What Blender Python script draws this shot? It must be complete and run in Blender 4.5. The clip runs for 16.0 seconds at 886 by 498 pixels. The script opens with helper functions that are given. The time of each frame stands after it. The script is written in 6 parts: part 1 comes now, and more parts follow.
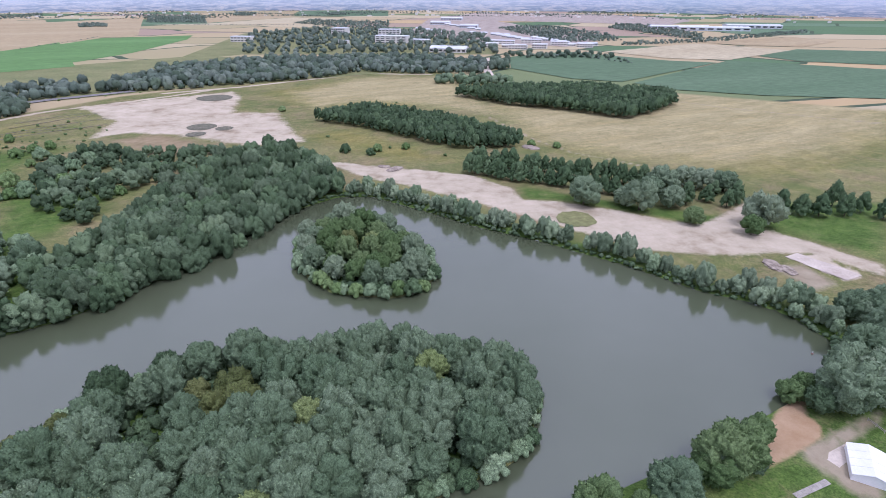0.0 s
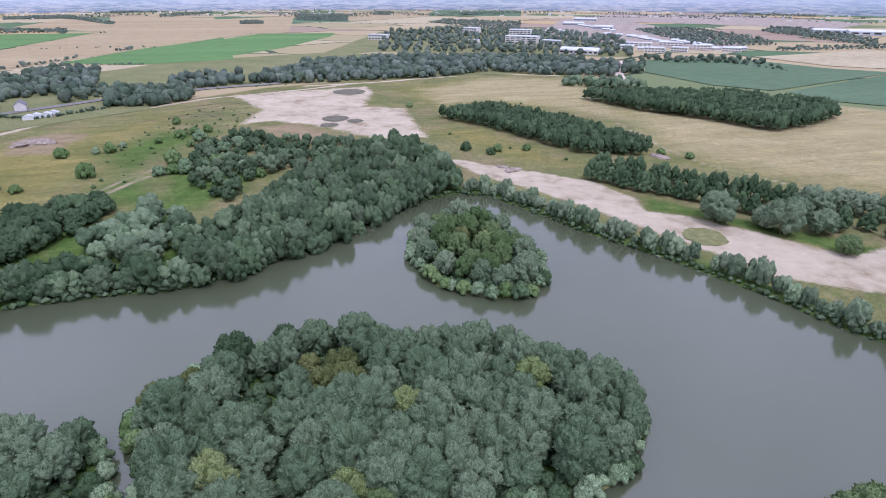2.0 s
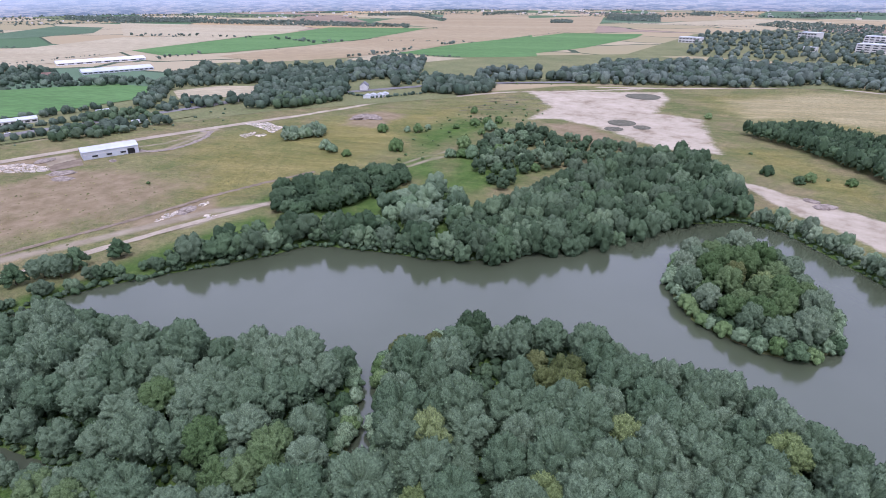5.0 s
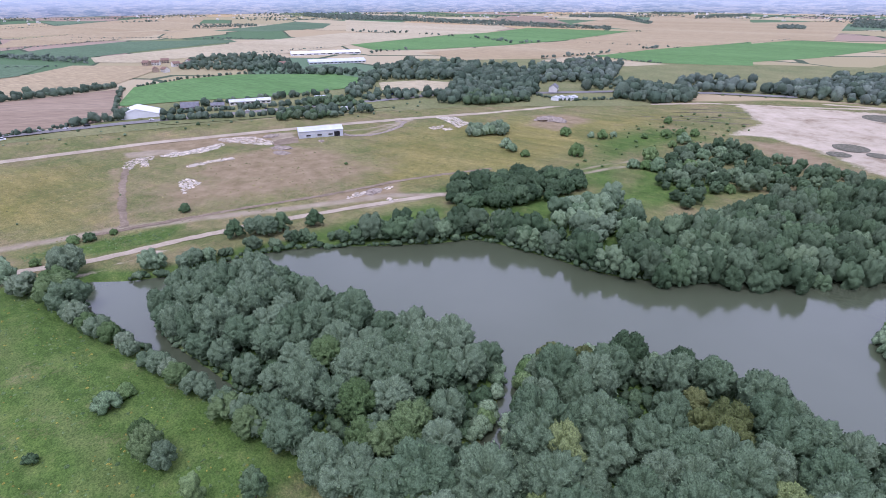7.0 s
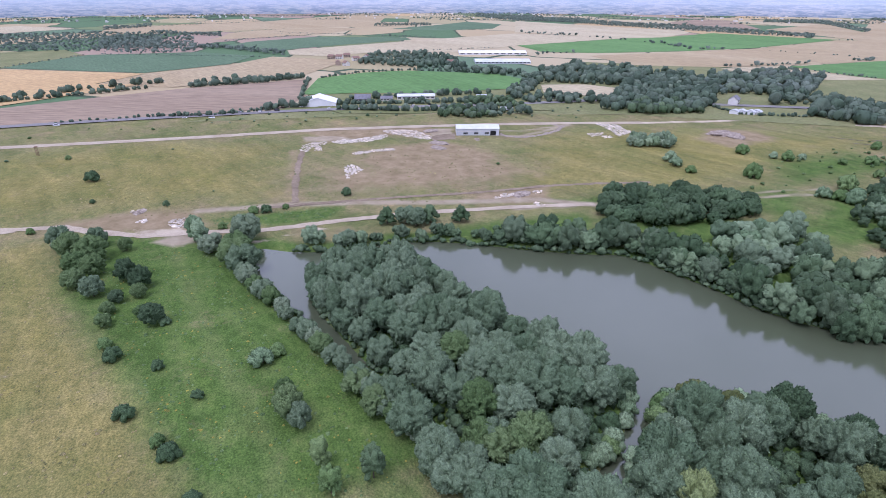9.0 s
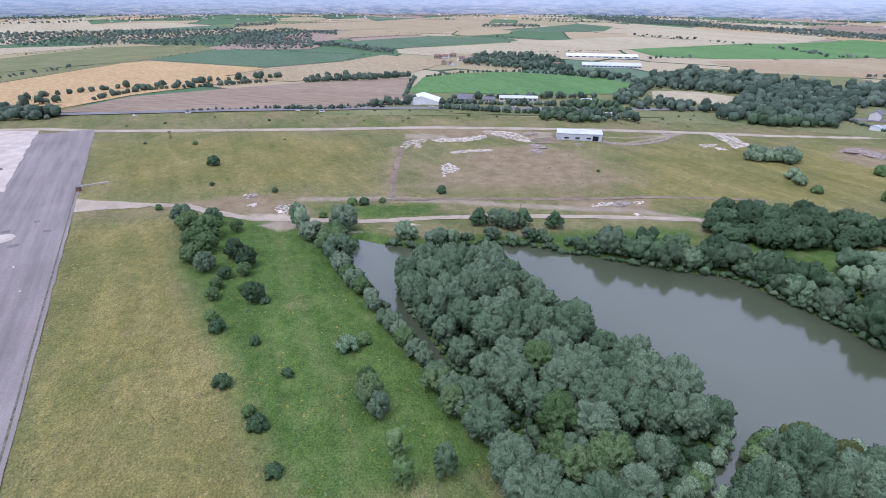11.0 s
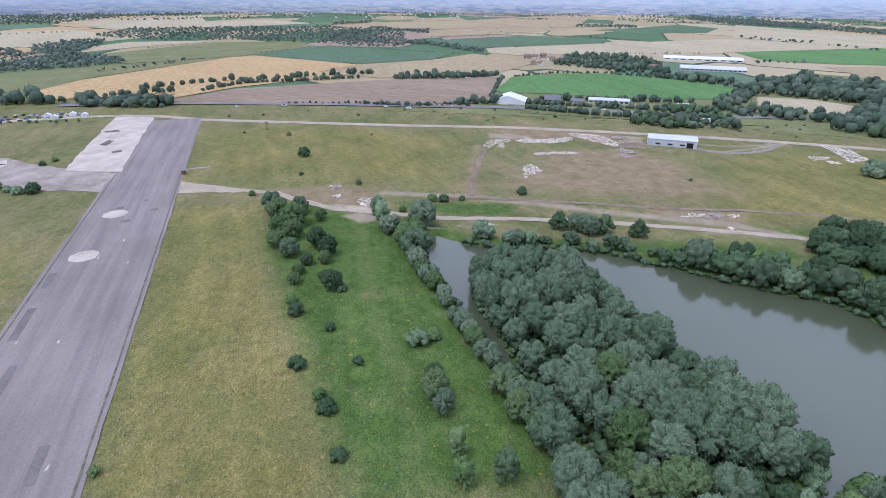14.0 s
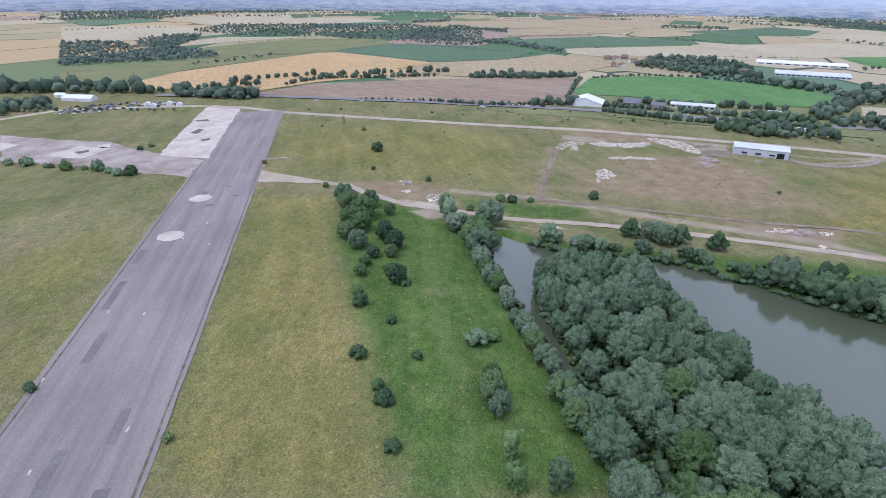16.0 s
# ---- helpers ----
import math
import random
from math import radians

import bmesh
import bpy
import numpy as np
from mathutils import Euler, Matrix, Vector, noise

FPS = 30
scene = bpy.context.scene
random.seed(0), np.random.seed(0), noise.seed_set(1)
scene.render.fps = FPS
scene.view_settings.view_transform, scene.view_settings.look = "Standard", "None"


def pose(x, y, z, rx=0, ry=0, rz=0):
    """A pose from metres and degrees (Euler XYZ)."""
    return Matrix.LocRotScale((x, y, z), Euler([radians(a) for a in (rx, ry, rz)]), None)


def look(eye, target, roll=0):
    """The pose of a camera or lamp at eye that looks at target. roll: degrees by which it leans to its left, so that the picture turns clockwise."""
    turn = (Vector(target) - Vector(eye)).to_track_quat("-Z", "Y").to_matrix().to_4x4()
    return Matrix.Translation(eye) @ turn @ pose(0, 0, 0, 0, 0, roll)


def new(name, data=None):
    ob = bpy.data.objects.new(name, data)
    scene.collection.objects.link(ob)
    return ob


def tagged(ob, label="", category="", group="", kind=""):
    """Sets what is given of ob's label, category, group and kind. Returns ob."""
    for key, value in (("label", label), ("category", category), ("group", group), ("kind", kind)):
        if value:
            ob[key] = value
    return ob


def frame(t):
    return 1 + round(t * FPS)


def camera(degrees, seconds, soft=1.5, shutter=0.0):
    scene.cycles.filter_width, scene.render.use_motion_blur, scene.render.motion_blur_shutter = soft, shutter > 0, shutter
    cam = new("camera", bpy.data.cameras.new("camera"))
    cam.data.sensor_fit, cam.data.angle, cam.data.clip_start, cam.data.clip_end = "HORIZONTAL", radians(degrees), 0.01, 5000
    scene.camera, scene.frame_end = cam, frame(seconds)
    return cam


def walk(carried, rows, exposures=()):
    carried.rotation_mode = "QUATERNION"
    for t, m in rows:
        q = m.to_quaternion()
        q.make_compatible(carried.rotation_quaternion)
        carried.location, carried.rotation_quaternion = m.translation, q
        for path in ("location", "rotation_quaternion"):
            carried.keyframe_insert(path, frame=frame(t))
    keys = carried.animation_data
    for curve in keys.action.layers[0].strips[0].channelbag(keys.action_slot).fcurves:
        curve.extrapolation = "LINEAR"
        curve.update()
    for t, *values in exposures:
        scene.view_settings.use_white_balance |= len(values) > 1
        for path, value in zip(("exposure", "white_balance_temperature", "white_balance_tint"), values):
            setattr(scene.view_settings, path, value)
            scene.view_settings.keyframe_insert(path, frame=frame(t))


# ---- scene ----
import collections

cam = camera(79.3, 16.0, soft=0.6)
PATH = [
    (0.0, pose(0.58, -2.04, 113.51, 64.20, -0.27, -3.88)),
    (0.5, pose(0.29, -1.85, 113.46, 64.19, -0.26, -1.45)),
    (1.0, pose(0.04, -1.59, 113.35, 64.21, -0.17, 1.45)),
    (1.5, pose(-0.16, -1.26, 113.20, 64.19, -0.15, 4.98)),
    (2.0, pose(-0.31, -0.86, 113.05, 64.17, -0.18, 9.04)),
    (2.5, pose(-0.33, -0.50, 113.03, 64.18, -0.10, 13.41)),
    (3.0, pose(-0.24, -0.20, 113.18, 64.17, -0.09, 18.55)),
    (3.5, pose(-0.05, -0.04, 113.45, 64.16, -0.02, 23.95)),
    (4.0, pose(0.27, 0.02, 113.75, 64.15, 0.09, 29.26)),
    (6.5, pose(2.46, 0.24, 114.61, 64.26, 0.31, 53.12)),
    (7.0, pose(2.61, 0.29, 114.73, 64.31, 0.20, 58.43)),
    (7.5, pose(2.33, 0.48, 114.77, 64.36, 0.13, 63.47)),
    (8.0, pose(1.78, 0.69, 114.82, 64.40, 0.05, 67.99)),
    (8.5, pose(1.29, 0.69, 114.83, 64.42, -0.00, 71.82)),
    (9.0, pose(0.92, 0.57, 114.85, 64.43, -0.06, 75.10)),
    (9.5, pose(0.61, 0.49, 114.87, 64.45, -0.11, 78.28)),
    (12.0, pose(-0.81, 0.65, 114.34, 64.48, -0.25, 89.27)),
    (12.5, pose(-1.00, 0.73, 114.20, 64.46, -0.23, 90.69)),
    (13.0, pose(-1.12, 0.74, 114.09, 64.47, -0.26, 91.93)),
    (13.5, pose(-1.21, 0.69, 114.00, 64.43, -0.24, 93.29)),
    (14.0, pose(-1.34, 0.59, 113.94, 64.41, -0.29, 94.80)),
    (14.5, pose(-1.48, 0.47, 113.89, 64.36, -0.37, 96.51)),
    (15.0, pose(-1.63, 0.36, 113.81, 64.33, -0.43, 98.49)),
    (15.5, pose(-1.71, 0.31, 113.70, 64.31, -0.50, 100.54)),
    (16.0, pose(-1.75, 0.31, 113.57, 64.28, -0.50, 102.57)),
]
walk(cam, PATH, [(0.0, 0.20, 5520, 28), (8.0, 0.22, 5370, 32), (12.0, 0.10, 5330, 22), (16.0, 0.03, 5310, 21)])

# ---- world, sun ----
world = bpy.data.worlds.new("sky")
scene.world = world
world.use_nodes = True
wn = world.node_tree.nodes
sky = wn.new("ShaderNodeTexSky")
sky.sky_type, sky.sun_disc = "NISHITA", False
sky.sun_elevation, sky.sun_rotation = radians(65), radians(141)
sky.air_density, sky.dust_density, sky.ozone_density = 0.75, 9.0, 1.0
# a high, even cloud sheet lies over most of the sky
cloud = wn.new("ShaderNodeTexNoise")
cloud.inputs["Scale"].default_value, cloud.inputs["Detail"].default_value = 2.2, 5.0
cover = wn.new("ShaderNodeMapRange")
cover.inputs["From Min"].default_value, cover.inputs["From Max"].default_value = 0.3, 0.6
cover.inputs["To Min"].default_value, cover.inputs["To Max"].default_value = 0.6, 0.95
overcast = wn.new("ShaderNodeMix")
overcast.data_type = "RGBA"
overcast.inputs[7].default_value = (7.5, 7.8, 8.4, 1)
wn["Background"].inputs["Strength"].default_value = 0.125
for a, b in ((cloud.outputs["Fac"], cover.inputs[0]), (cover.outputs[0], overcast.inputs[0]), (sky.outputs[0], overcast.inputs[6]), (overcast.outputs[2], wn["Background"].inputs["Color"])):
    world.node_tree.links.new(a, b)
sun = new("sun", bpy.data.lights.new("sun", "SUN"))
sun.data.energy, sun.data.angle, sun.data.color = 1.2, radians(18), (1.0, 0.97, 0.93)
sun.matrix_world = look((0, 0, 0), (-0.4, 0.5, -1.45))


# ---- materials ----
def material(name, rough=0.9, spec=0.3):
    m = bpy.data.materials.new(name)
    m.use_nodes = True
    bsdf = m.node_tree.nodes["Principled BSDF"]
    bsdf.inputs["Roughness"].default_value = rough
    bsdf.inputs["Specular IOR Level"].default_value = spec
    return m, m.node_tree, bsdf


def node(tree, kind, **values):
    n = tree.nodes.new("ShaderNode" + kind)
    for key, value in values.items():
        n.inputs[key.replace("_", " ")].default_value = value
    return n


def noise_at(tree, scale, detail=4.0, rough=0.55, stretch=None, turn=0.0):
    """Noise over the object's metres, optionally stretched along one way."""
    co = tree.nodes.new("ShaderNodeTexCoord")
    n = node(tree, "TexNoise", Scale=scale, Detail=detail, Roughness=rough)
    out = co.outputs["Object"]
    if stretch:
        mp = tree.nodes.new("ShaderNodeMapping")
        mp.vector_type = "TEXTURE"
        mp.inputs["Scale"].default_value = [1 / s for s in stretch]
        mp.inputs["Rotation"].default_value = (0, 0, radians(turn))
        tree.links.new(out, mp.inputs[0])
        out = mp.outputs[0]
    tree.links.new(out, n.inputs["Vector"])
    return n.outputs["Fac"]


def ramp(tree, fac, stops):
    r = tree.nodes.new("ShaderNodeValToRGB")
    while len(r.color_ramp.elements) < len(stops):
        r.color_ramp.elements.new(0.5)
    for e, (at, colour) in zip(r.color_ramp.elements, stops):
        e.position, e.color = at, (*colour, 1)
    tree.links.new(fac, r.inputs[0])
    return r.outputs[0]


def mixed(tree, fac, a, b, mode="MIX"):
    m = tree.nodes.new("ShaderNodeMix")
    m.data_type, m.blend_type = "RGBA", mode
    for slot, v in ((0, fac), (6, a), (7, b)):
        if isinstance(v, (int, float)):
            m.inputs[slot].default_value = v
        elif isinstance(v, tuple):
            m.inputs[slot].default_value = (*v, 1)
        else:
            tree.links.new(v, m.inputs[slot])
    return m.outputs[2]


def maths(tree, op, a, b=0.5, c=None):
    m = tree.nodes.new("ShaderNodeMath")
    m.operation = op
    for slot, v in enumerate((a, b) if c is None else (a, b, c)):
        if isinstance(v, (int, float)):
            m.inputs[slot].default_value = v
        else:
            tree.links.new(v, m.inputs[slot])
    return m.outputs[0]


def bump(tree, bsdf, height, strength=0.4, distance=0.3):
    b = node(tree, "Bump", Strength=strength, Distance=distance)
    tree.links.new(height, b.inputs["Height"])
    tree.links.new(b.outputs[0], bsdf.inputs["Normal"])


def surface(name, dark, light, scale, fine=6.0, rough=0.9, relief=0.3, stretch=None, turn=0.0, spec=0.2, grit=0.28):
    """A two-scale mottled surface: large patches and fine grain."""
    m, tree, bsdf = material(name, rough, spec)
    big = ramp(tree, noise_at(tree, scale, 5.0, 0.6, stretch, turn), ((0.32, dark), (0.68, light)))
    grain = ramp(tree, noise_at(tree, fine, 3.0, 0.7, stretch, turn), ((0.3, (1 - grit,) * 3), (0.7, (1 + grit * 0.7,) * 3)))
    tree.links.new(mixed(tree, 1.0, big, grain, "MULTIPLY"), bsdf.inputs["Base Color"])
    if relief:
        bump(tree, bsdf, noise_at(tree, fine, 3.0, 0.7), relief, 0.4)
    return m


def leafage(name, dark, mid, light, spread=0.22):
    """Foliage: tone from tree to tree, and from tuft to tuft."""
    m, tree, bsdf = material(name, 0.75, 0.15)
    info = tree.nodes.new("ShaderNodeObjectInfo")
    geo = tree.nodes.new("ShaderNodeNewGeometry")
    at = tree.nodes.new("ShaderNodeAttribute")
    at.attribute_name = "tone"
    tone = maths(tree, "FRACT", maths(tree, "ADD", info.outputs["Random"], at.outputs["Fac"]))
    base = ramp(tree, tone, ((0.0, dark), (0.5, mid), (1.0, light)))
    tuft = ramp(tree, geo.outputs["Random Per Island"], ((0.0, (1 - spread,) * 3), (0.6, (1.0, 1.0, 1.0)), (1.0, (1 + spread * 1.3, 1 + spread * 1.2, 1 + spread))))
    col = mixed(tree, 1.0, base, tuft, "MULTIPLY")
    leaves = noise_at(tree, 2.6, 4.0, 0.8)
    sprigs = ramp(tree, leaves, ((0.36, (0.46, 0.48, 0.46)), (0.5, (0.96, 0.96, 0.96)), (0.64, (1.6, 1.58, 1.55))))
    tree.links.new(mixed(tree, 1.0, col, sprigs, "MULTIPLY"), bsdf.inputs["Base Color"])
    bump(tree, bsdf, leaves, 0.3, 0.35)
    return m


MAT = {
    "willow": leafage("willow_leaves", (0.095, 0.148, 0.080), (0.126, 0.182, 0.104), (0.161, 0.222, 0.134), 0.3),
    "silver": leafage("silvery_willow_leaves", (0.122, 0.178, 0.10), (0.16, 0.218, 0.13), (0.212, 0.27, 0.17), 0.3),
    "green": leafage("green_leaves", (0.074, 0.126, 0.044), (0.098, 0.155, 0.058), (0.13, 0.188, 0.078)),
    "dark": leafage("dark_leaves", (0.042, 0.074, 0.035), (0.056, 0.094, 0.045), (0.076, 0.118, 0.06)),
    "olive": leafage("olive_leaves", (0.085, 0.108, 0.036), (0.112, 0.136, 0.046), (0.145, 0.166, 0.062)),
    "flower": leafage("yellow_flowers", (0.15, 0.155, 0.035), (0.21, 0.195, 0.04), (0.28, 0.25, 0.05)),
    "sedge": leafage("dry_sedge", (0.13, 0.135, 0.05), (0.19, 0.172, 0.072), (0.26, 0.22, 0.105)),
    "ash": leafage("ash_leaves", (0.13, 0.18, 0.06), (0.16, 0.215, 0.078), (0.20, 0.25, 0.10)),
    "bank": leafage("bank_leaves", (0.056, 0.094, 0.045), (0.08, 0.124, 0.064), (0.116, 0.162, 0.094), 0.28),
    # haze over distant trees put into the leaf colour: paler, greyer, bluer
    "far": leafage("hazed_distant_leaves", (0.082, 0.116, 0.088), (0.112, 0.148, 0.116), (0.148, 0.184, 0.148)),
    "hazed_dark": leafage("hazed_hedgerow_leaves", (0.062, 0.096, 0.064), (0.09, 0.128, 0.088), (0.125, 0.164, 0.118)),
    "bark": surface("bark", (0.07, 0.055, 0.04), (0.14, 0.11, 0.085), 0.8, 8.0),
    "straw": surface("ripe_corn", (0.34, 0.265, 0.148), (0.40, 0.325, 0.195), 0.008, 0.25, relief=0.1, stretch=(0.15, 1, 1), turn=25),
    "pale": surface("pale_stubble", (0.40, 0.34, 0.215), (0.47, 0.41, 0.27), 0.008, 0.25, relief=0.1, stretch=(0.15, 1, 1), turn=25),
    "orange": surface("barley", (0.44, 0.30, 0.14), (0.52, 0.37, 0.18), 0.008, 0.25, relief=0.05, stretch=(0.4, 1, 1), turn=60),
    "crop": surface("green_crop", (0.09, 0.19, 0.055), (0.13, 0.25, 0.08), 0.01, 0.3, relief=0.1, stretch=(0.15, 1, 1), turn=20),
    "teal": surface("blue_green_crop", (0.085, 0.145, 0.075), (0.115, 0.18, 0.10), 0.01, 0.3, relief=0.1, stretch=(0.15, 1, 1), turn=20),
    "plough": surface("ploughed_earth", (0.245, 0.18, 0.122), (0.32, 0.246, 0.172), 0.01, 0.2, relief=0.1, stretch=(0.2, 1, 1), turn=70),
    "meadow": surface("meadow", (0.145, 0.168, 0.065), (0.225, 0.22, 0.10), 0.02, 0.3, relief=0.15),
    "concrete": surface("pale_concrete", (0.42, 0.355, 0.295), (0.62, 0.55, 0.47), 0.07, 1.2, relief=0.1, grit=0.14),
    "stain": surface("stained_concrete", (0.235, 0.19, 0.155), (0.45, 0.39, 0.335), 0.05, 0.9, relief=0.1),
    "gravel": surface("dusty_gravel", (0.34, 0.282, 0.205), (0.48, 0.41, 0.31), 0.06, 1.0, relief=0.1, grit=0.2),
    "earth": surface("bare_earth", (0.17, 0.132, 0.09), (0.30, 0.24, 0.17), 0.1, 0.9, relief=0.2),
    "slabs": leafage("weathered_slabs", (0.46, 0.40, 0.33), (0.56, 0.50, 0.42), (0.68, 0.62, 0.54), 0.25),
    "asphalt": surface("road_asphalt", (0.185, 0.175, 0.17), (0.25, 0.24, 0.232), 0.03, 1.0, relief=0.1),
    "patch": surface("asphalt_patch", (0.17, 0.154, 0.146), (0.215, 0.197, 0.186), 0.1, 2.0, relief=0.1),
    "edging": surface("weedy_edge", (0.08, 0.085, 0.05), (0.21, 0.195, 0.15), 0.4, 2.0, relief=0.2),
    "rubble": surface("rubble", (0.17, 0.135, 0.105), (0.42, 0.36, 0.30), 0.5, 2.0, relief=0.4),
    "white": surface("white_sheeting", (0.70, 0.71, 0.72), (0.80, 0.80, 0.80), 0.2, 2.0, 0.5, 0.05, spec=0.4, grit=0.05),
    "metal": surface("grey_cladding", (0.48, 0.50, 0.53), (0.60, 0.62, 0.65), 0.15, 2.0, 0.45, 0.05, spec=0.4, grit=0.05),
    "roof": surface("roof_sheets", (0.50, 0.53, 0.57), (0.66, 0.68, 0.71), 0.1, 1.0, 0.4, 0.05, spec=0.5, grit=0.05),
    "tile": surface("roof_tiles", (0.20, 0.13, 0.10), (0.30, 0.20, 0.16), 0.3, 3.0),
    "slate": surface("slate_roof", (0.16, 0.16, 0.18), (0.24, 0.24, 0.26), 0.3, 3.0),
    "brick": surface("buff_brick", (0.32, 0.25, 0.19), (0.42, 0.34, 0.27), 0.3, 3.0),
    "render": surface("painted_render", (0.62, 0.60, 0.56), (0.72, 0.70, 0.66), 0.2, 2.0, grit=0.08),
    "glass": surface("window_glass", (0.03, 0.035, 0.04), (0.06, 0.065, 0.07), 0.2, 2.0, 0.1, 0.0, spec=0.8),
    "timber": surface("grey_timber", (0.30, 0.28, 0.25), (0.42, 0.39, 0.35), 0.6, 4.0),
    "rust": surface("rusty_steel", (0.16, 0.09, 0.06), (0.26, 0.15, 0.10), 0.6, 4.0),
    "blue": surface("blue_paint", (0.03, 0.06, 0.25), (0.05, 0.09, 0.32), 0.3, 3.0, 0.4, 0.0, spec=0.5),
    "black": surface("rubber_and_interior_black", (0.02, 0.02, 0.02), (0.035, 0.035, 0.035), 0.5, 3.0),
    "grave": surface("red_brown_roof", (0.24, 0.13, 0.10), (0.32, 0.18, 0.14), 0.3, 2.0),
}


def runway_material():
    """Weathered tarmac: long bays, fine cracks, tyre-dark streaks and pale wear."""
    m, tree, bsdf = material("runway_tarmac", 0.85, 0.25)
    streak = noise_at(tree, 0.12, 4.0, 0.6, (0.1, 1.5, 1), 23.5)
    col = ramp(tree, noise_at(tree, 0.02, 5.0, 0.6), ((0.3, (0.225, 0.196, 0.182)), (0.7, (0.285, 0.252, 0.232))))
    col = mixed(tree, 1.0, col, ramp(tree, streak, ((0.32, (0.8, 0.8, 0.81)), (0.68, (1.15, 1.13, 1.12)))), "MULTIPLY")
    col = mixed(tree, 1.0, col, ramp(tree, noise_at(tree, 1.4, 4.0, 0.7), ((0.3, (0.85, 0.85, 0.85)), (0.7, (1.12, 1.12, 1.12)))), "MULTIPLY")
    seam = noise_at(tree, 0.5, 2.0, 0.5, (0.02, 1.6, 1), 23.5)
    col = mixed(tree, 1.0, col, ramp(tree, seam, ((0.3, (0.88, 0.88, 0.89)), (0.42, (1.0, 1.0, 1.0)))), "MULTIPLY")
    tree.links.new(col, bsdf.inputs["Base Color"])
    bump(tree, bsdf, noise_at(tree, 2.0, 3.0, 0.7), 0.1, 0.1)
    return m


MAT["runway"] = runway_material()


# ---- plan outlines, metres ----
LAKE = [(-260, -29), (-246, -29), (-224, -26), (-208, -18), (-184, -7), (-170, 0), (-151, 8), (-133, 17), (-112, 28), (-93, 39), (-68, 46), (-34, 50), (2, 58), (38, 80),
        (53, 90), (72, 97), (98, 109), (124, 121), (148, 135), (154, 149), (150, 166), (140, 177), (124, 187), (101, 212), (82, 228), (66, 242), (39, 260),
        (6, 289), (-21, 311), (-42, 312), (-65, 291), (-87, 265), (-93, 240), (-104, 229), (-116, 199), (-134, 180), (-149, 171), (-164, 167), (-194, 153),
        (-204, 147), (-211, 126), (-222, 103), (-229, 91), (-243, 63), (-247, 39), (-243, 12), (-249, -10)]
ISLE_LONG = [(-201, -3), (-184, 2), (-163, 10), (-144, 17), (-125, 27), (-105, 38), (-88, 50), (-84, 60), (-92, 72), (-102, 84), (-112, 91), (-122, 87), (-138, 79),
             (-155, 71), (-172, 62), (-190, 52), (-212, 47), (-226, 30), (-221, 8), (-212, -1)]
ISLE_BROAD = [(-106, 101), (-99, 119), (-91, 134), (-74, 145), (-49, 150), (-24, 151), (7, 147), (26, 147), (35, 138), (36, 117), (32, 107), (26, 101), (8, 93),
              (-10, 82), (-35, 70), (-58, 62), (-72, 66), (-84, 78), (-95, 90)]
ISLE_SMALL = [(-49, 221), (-43, 207), (-32, 195), (-17, 191), (-6, 189), (5, 195), (12, 207), (8, 225), (-4, 246), (-16, 262), (-35, 266), (-48, 256), (-53, 240)]
AIRFIELD = [(-570, -700), (-640, -420), (-640, -120), (-575, 0), (-552, 120), (-530, 210), (-505, 300), (-470, 400), (-430, 480), (-330, 660), (-230, 745), (-60, 870), (60, 860),
            (140, 720), (330, 660), (700, 420), (700, -700)]


def away(poly, x, y):
    """Signed distance from points to an outline: below zero inside."""
    p = np.array(poly, float)
    q = np.roll(p, -1, 0)
    best, inside = np.full(x.shape, 1e9), np.zeros(x.shape, bool)
    for (ax, ay), (bx, by) in zip(p, q):
        dx, dy = bx - ax, by - ay
        s = np.clip(((x - ax) * dx + (y - ay) * dy) / (dx * dx + dy * dy + 1e-9), 0, 1)
        best = np.minimum(best, np.hypot(x - ax - s * dx, y - ay - s * dy))
        if dy:
            inside ^= ((ay > y) != (by > y)) & (x < ax + (y - ay) * dx / dy)
    return np.where(inside, -best, best)


def along(line, x, y):
    """Distance from points to an open line."""
    best = np.full(x.shape, 1e9)
    for (ax, ay), (bx, by) in zip(line, line[1:]):
        dx, dy = bx - ax, by - ay
        s = np.clip(((x - ax) * dx + (y - ay) * dy) / (dx * dx + dy * dy + 1e-9), 0, 1)
        best = np.minimum(best, np.hypot(x - ax - s * dx, y - ay - s * dy))
    return best


def rise(r):
    """The height of the plain far out: the fen is level."""
    return 0 * r


def land(x, y):
    """The height of the ground."""
    if x * x + y * y > 900 ** 2:
        return float(rise(np.hypot(x, y)))
    if not (-280 < x < 180 and -50 < y < 330):
        return 0.0
    a, b = np.array([float(x)]), np.array([float(y)])
    d = away(LAKE, a, b)
    for isle in (ISLE_LONG, ISLE_BROAD, ISLE_SMALL):
        d = np.maximum(d, -away(isle, a, b))
    return float(np.clip(d[0] * 0.45 - 0.5, -3.2, 0))


PALE, MUD, LUSH, DRY, SAND = [], [], [], [], []
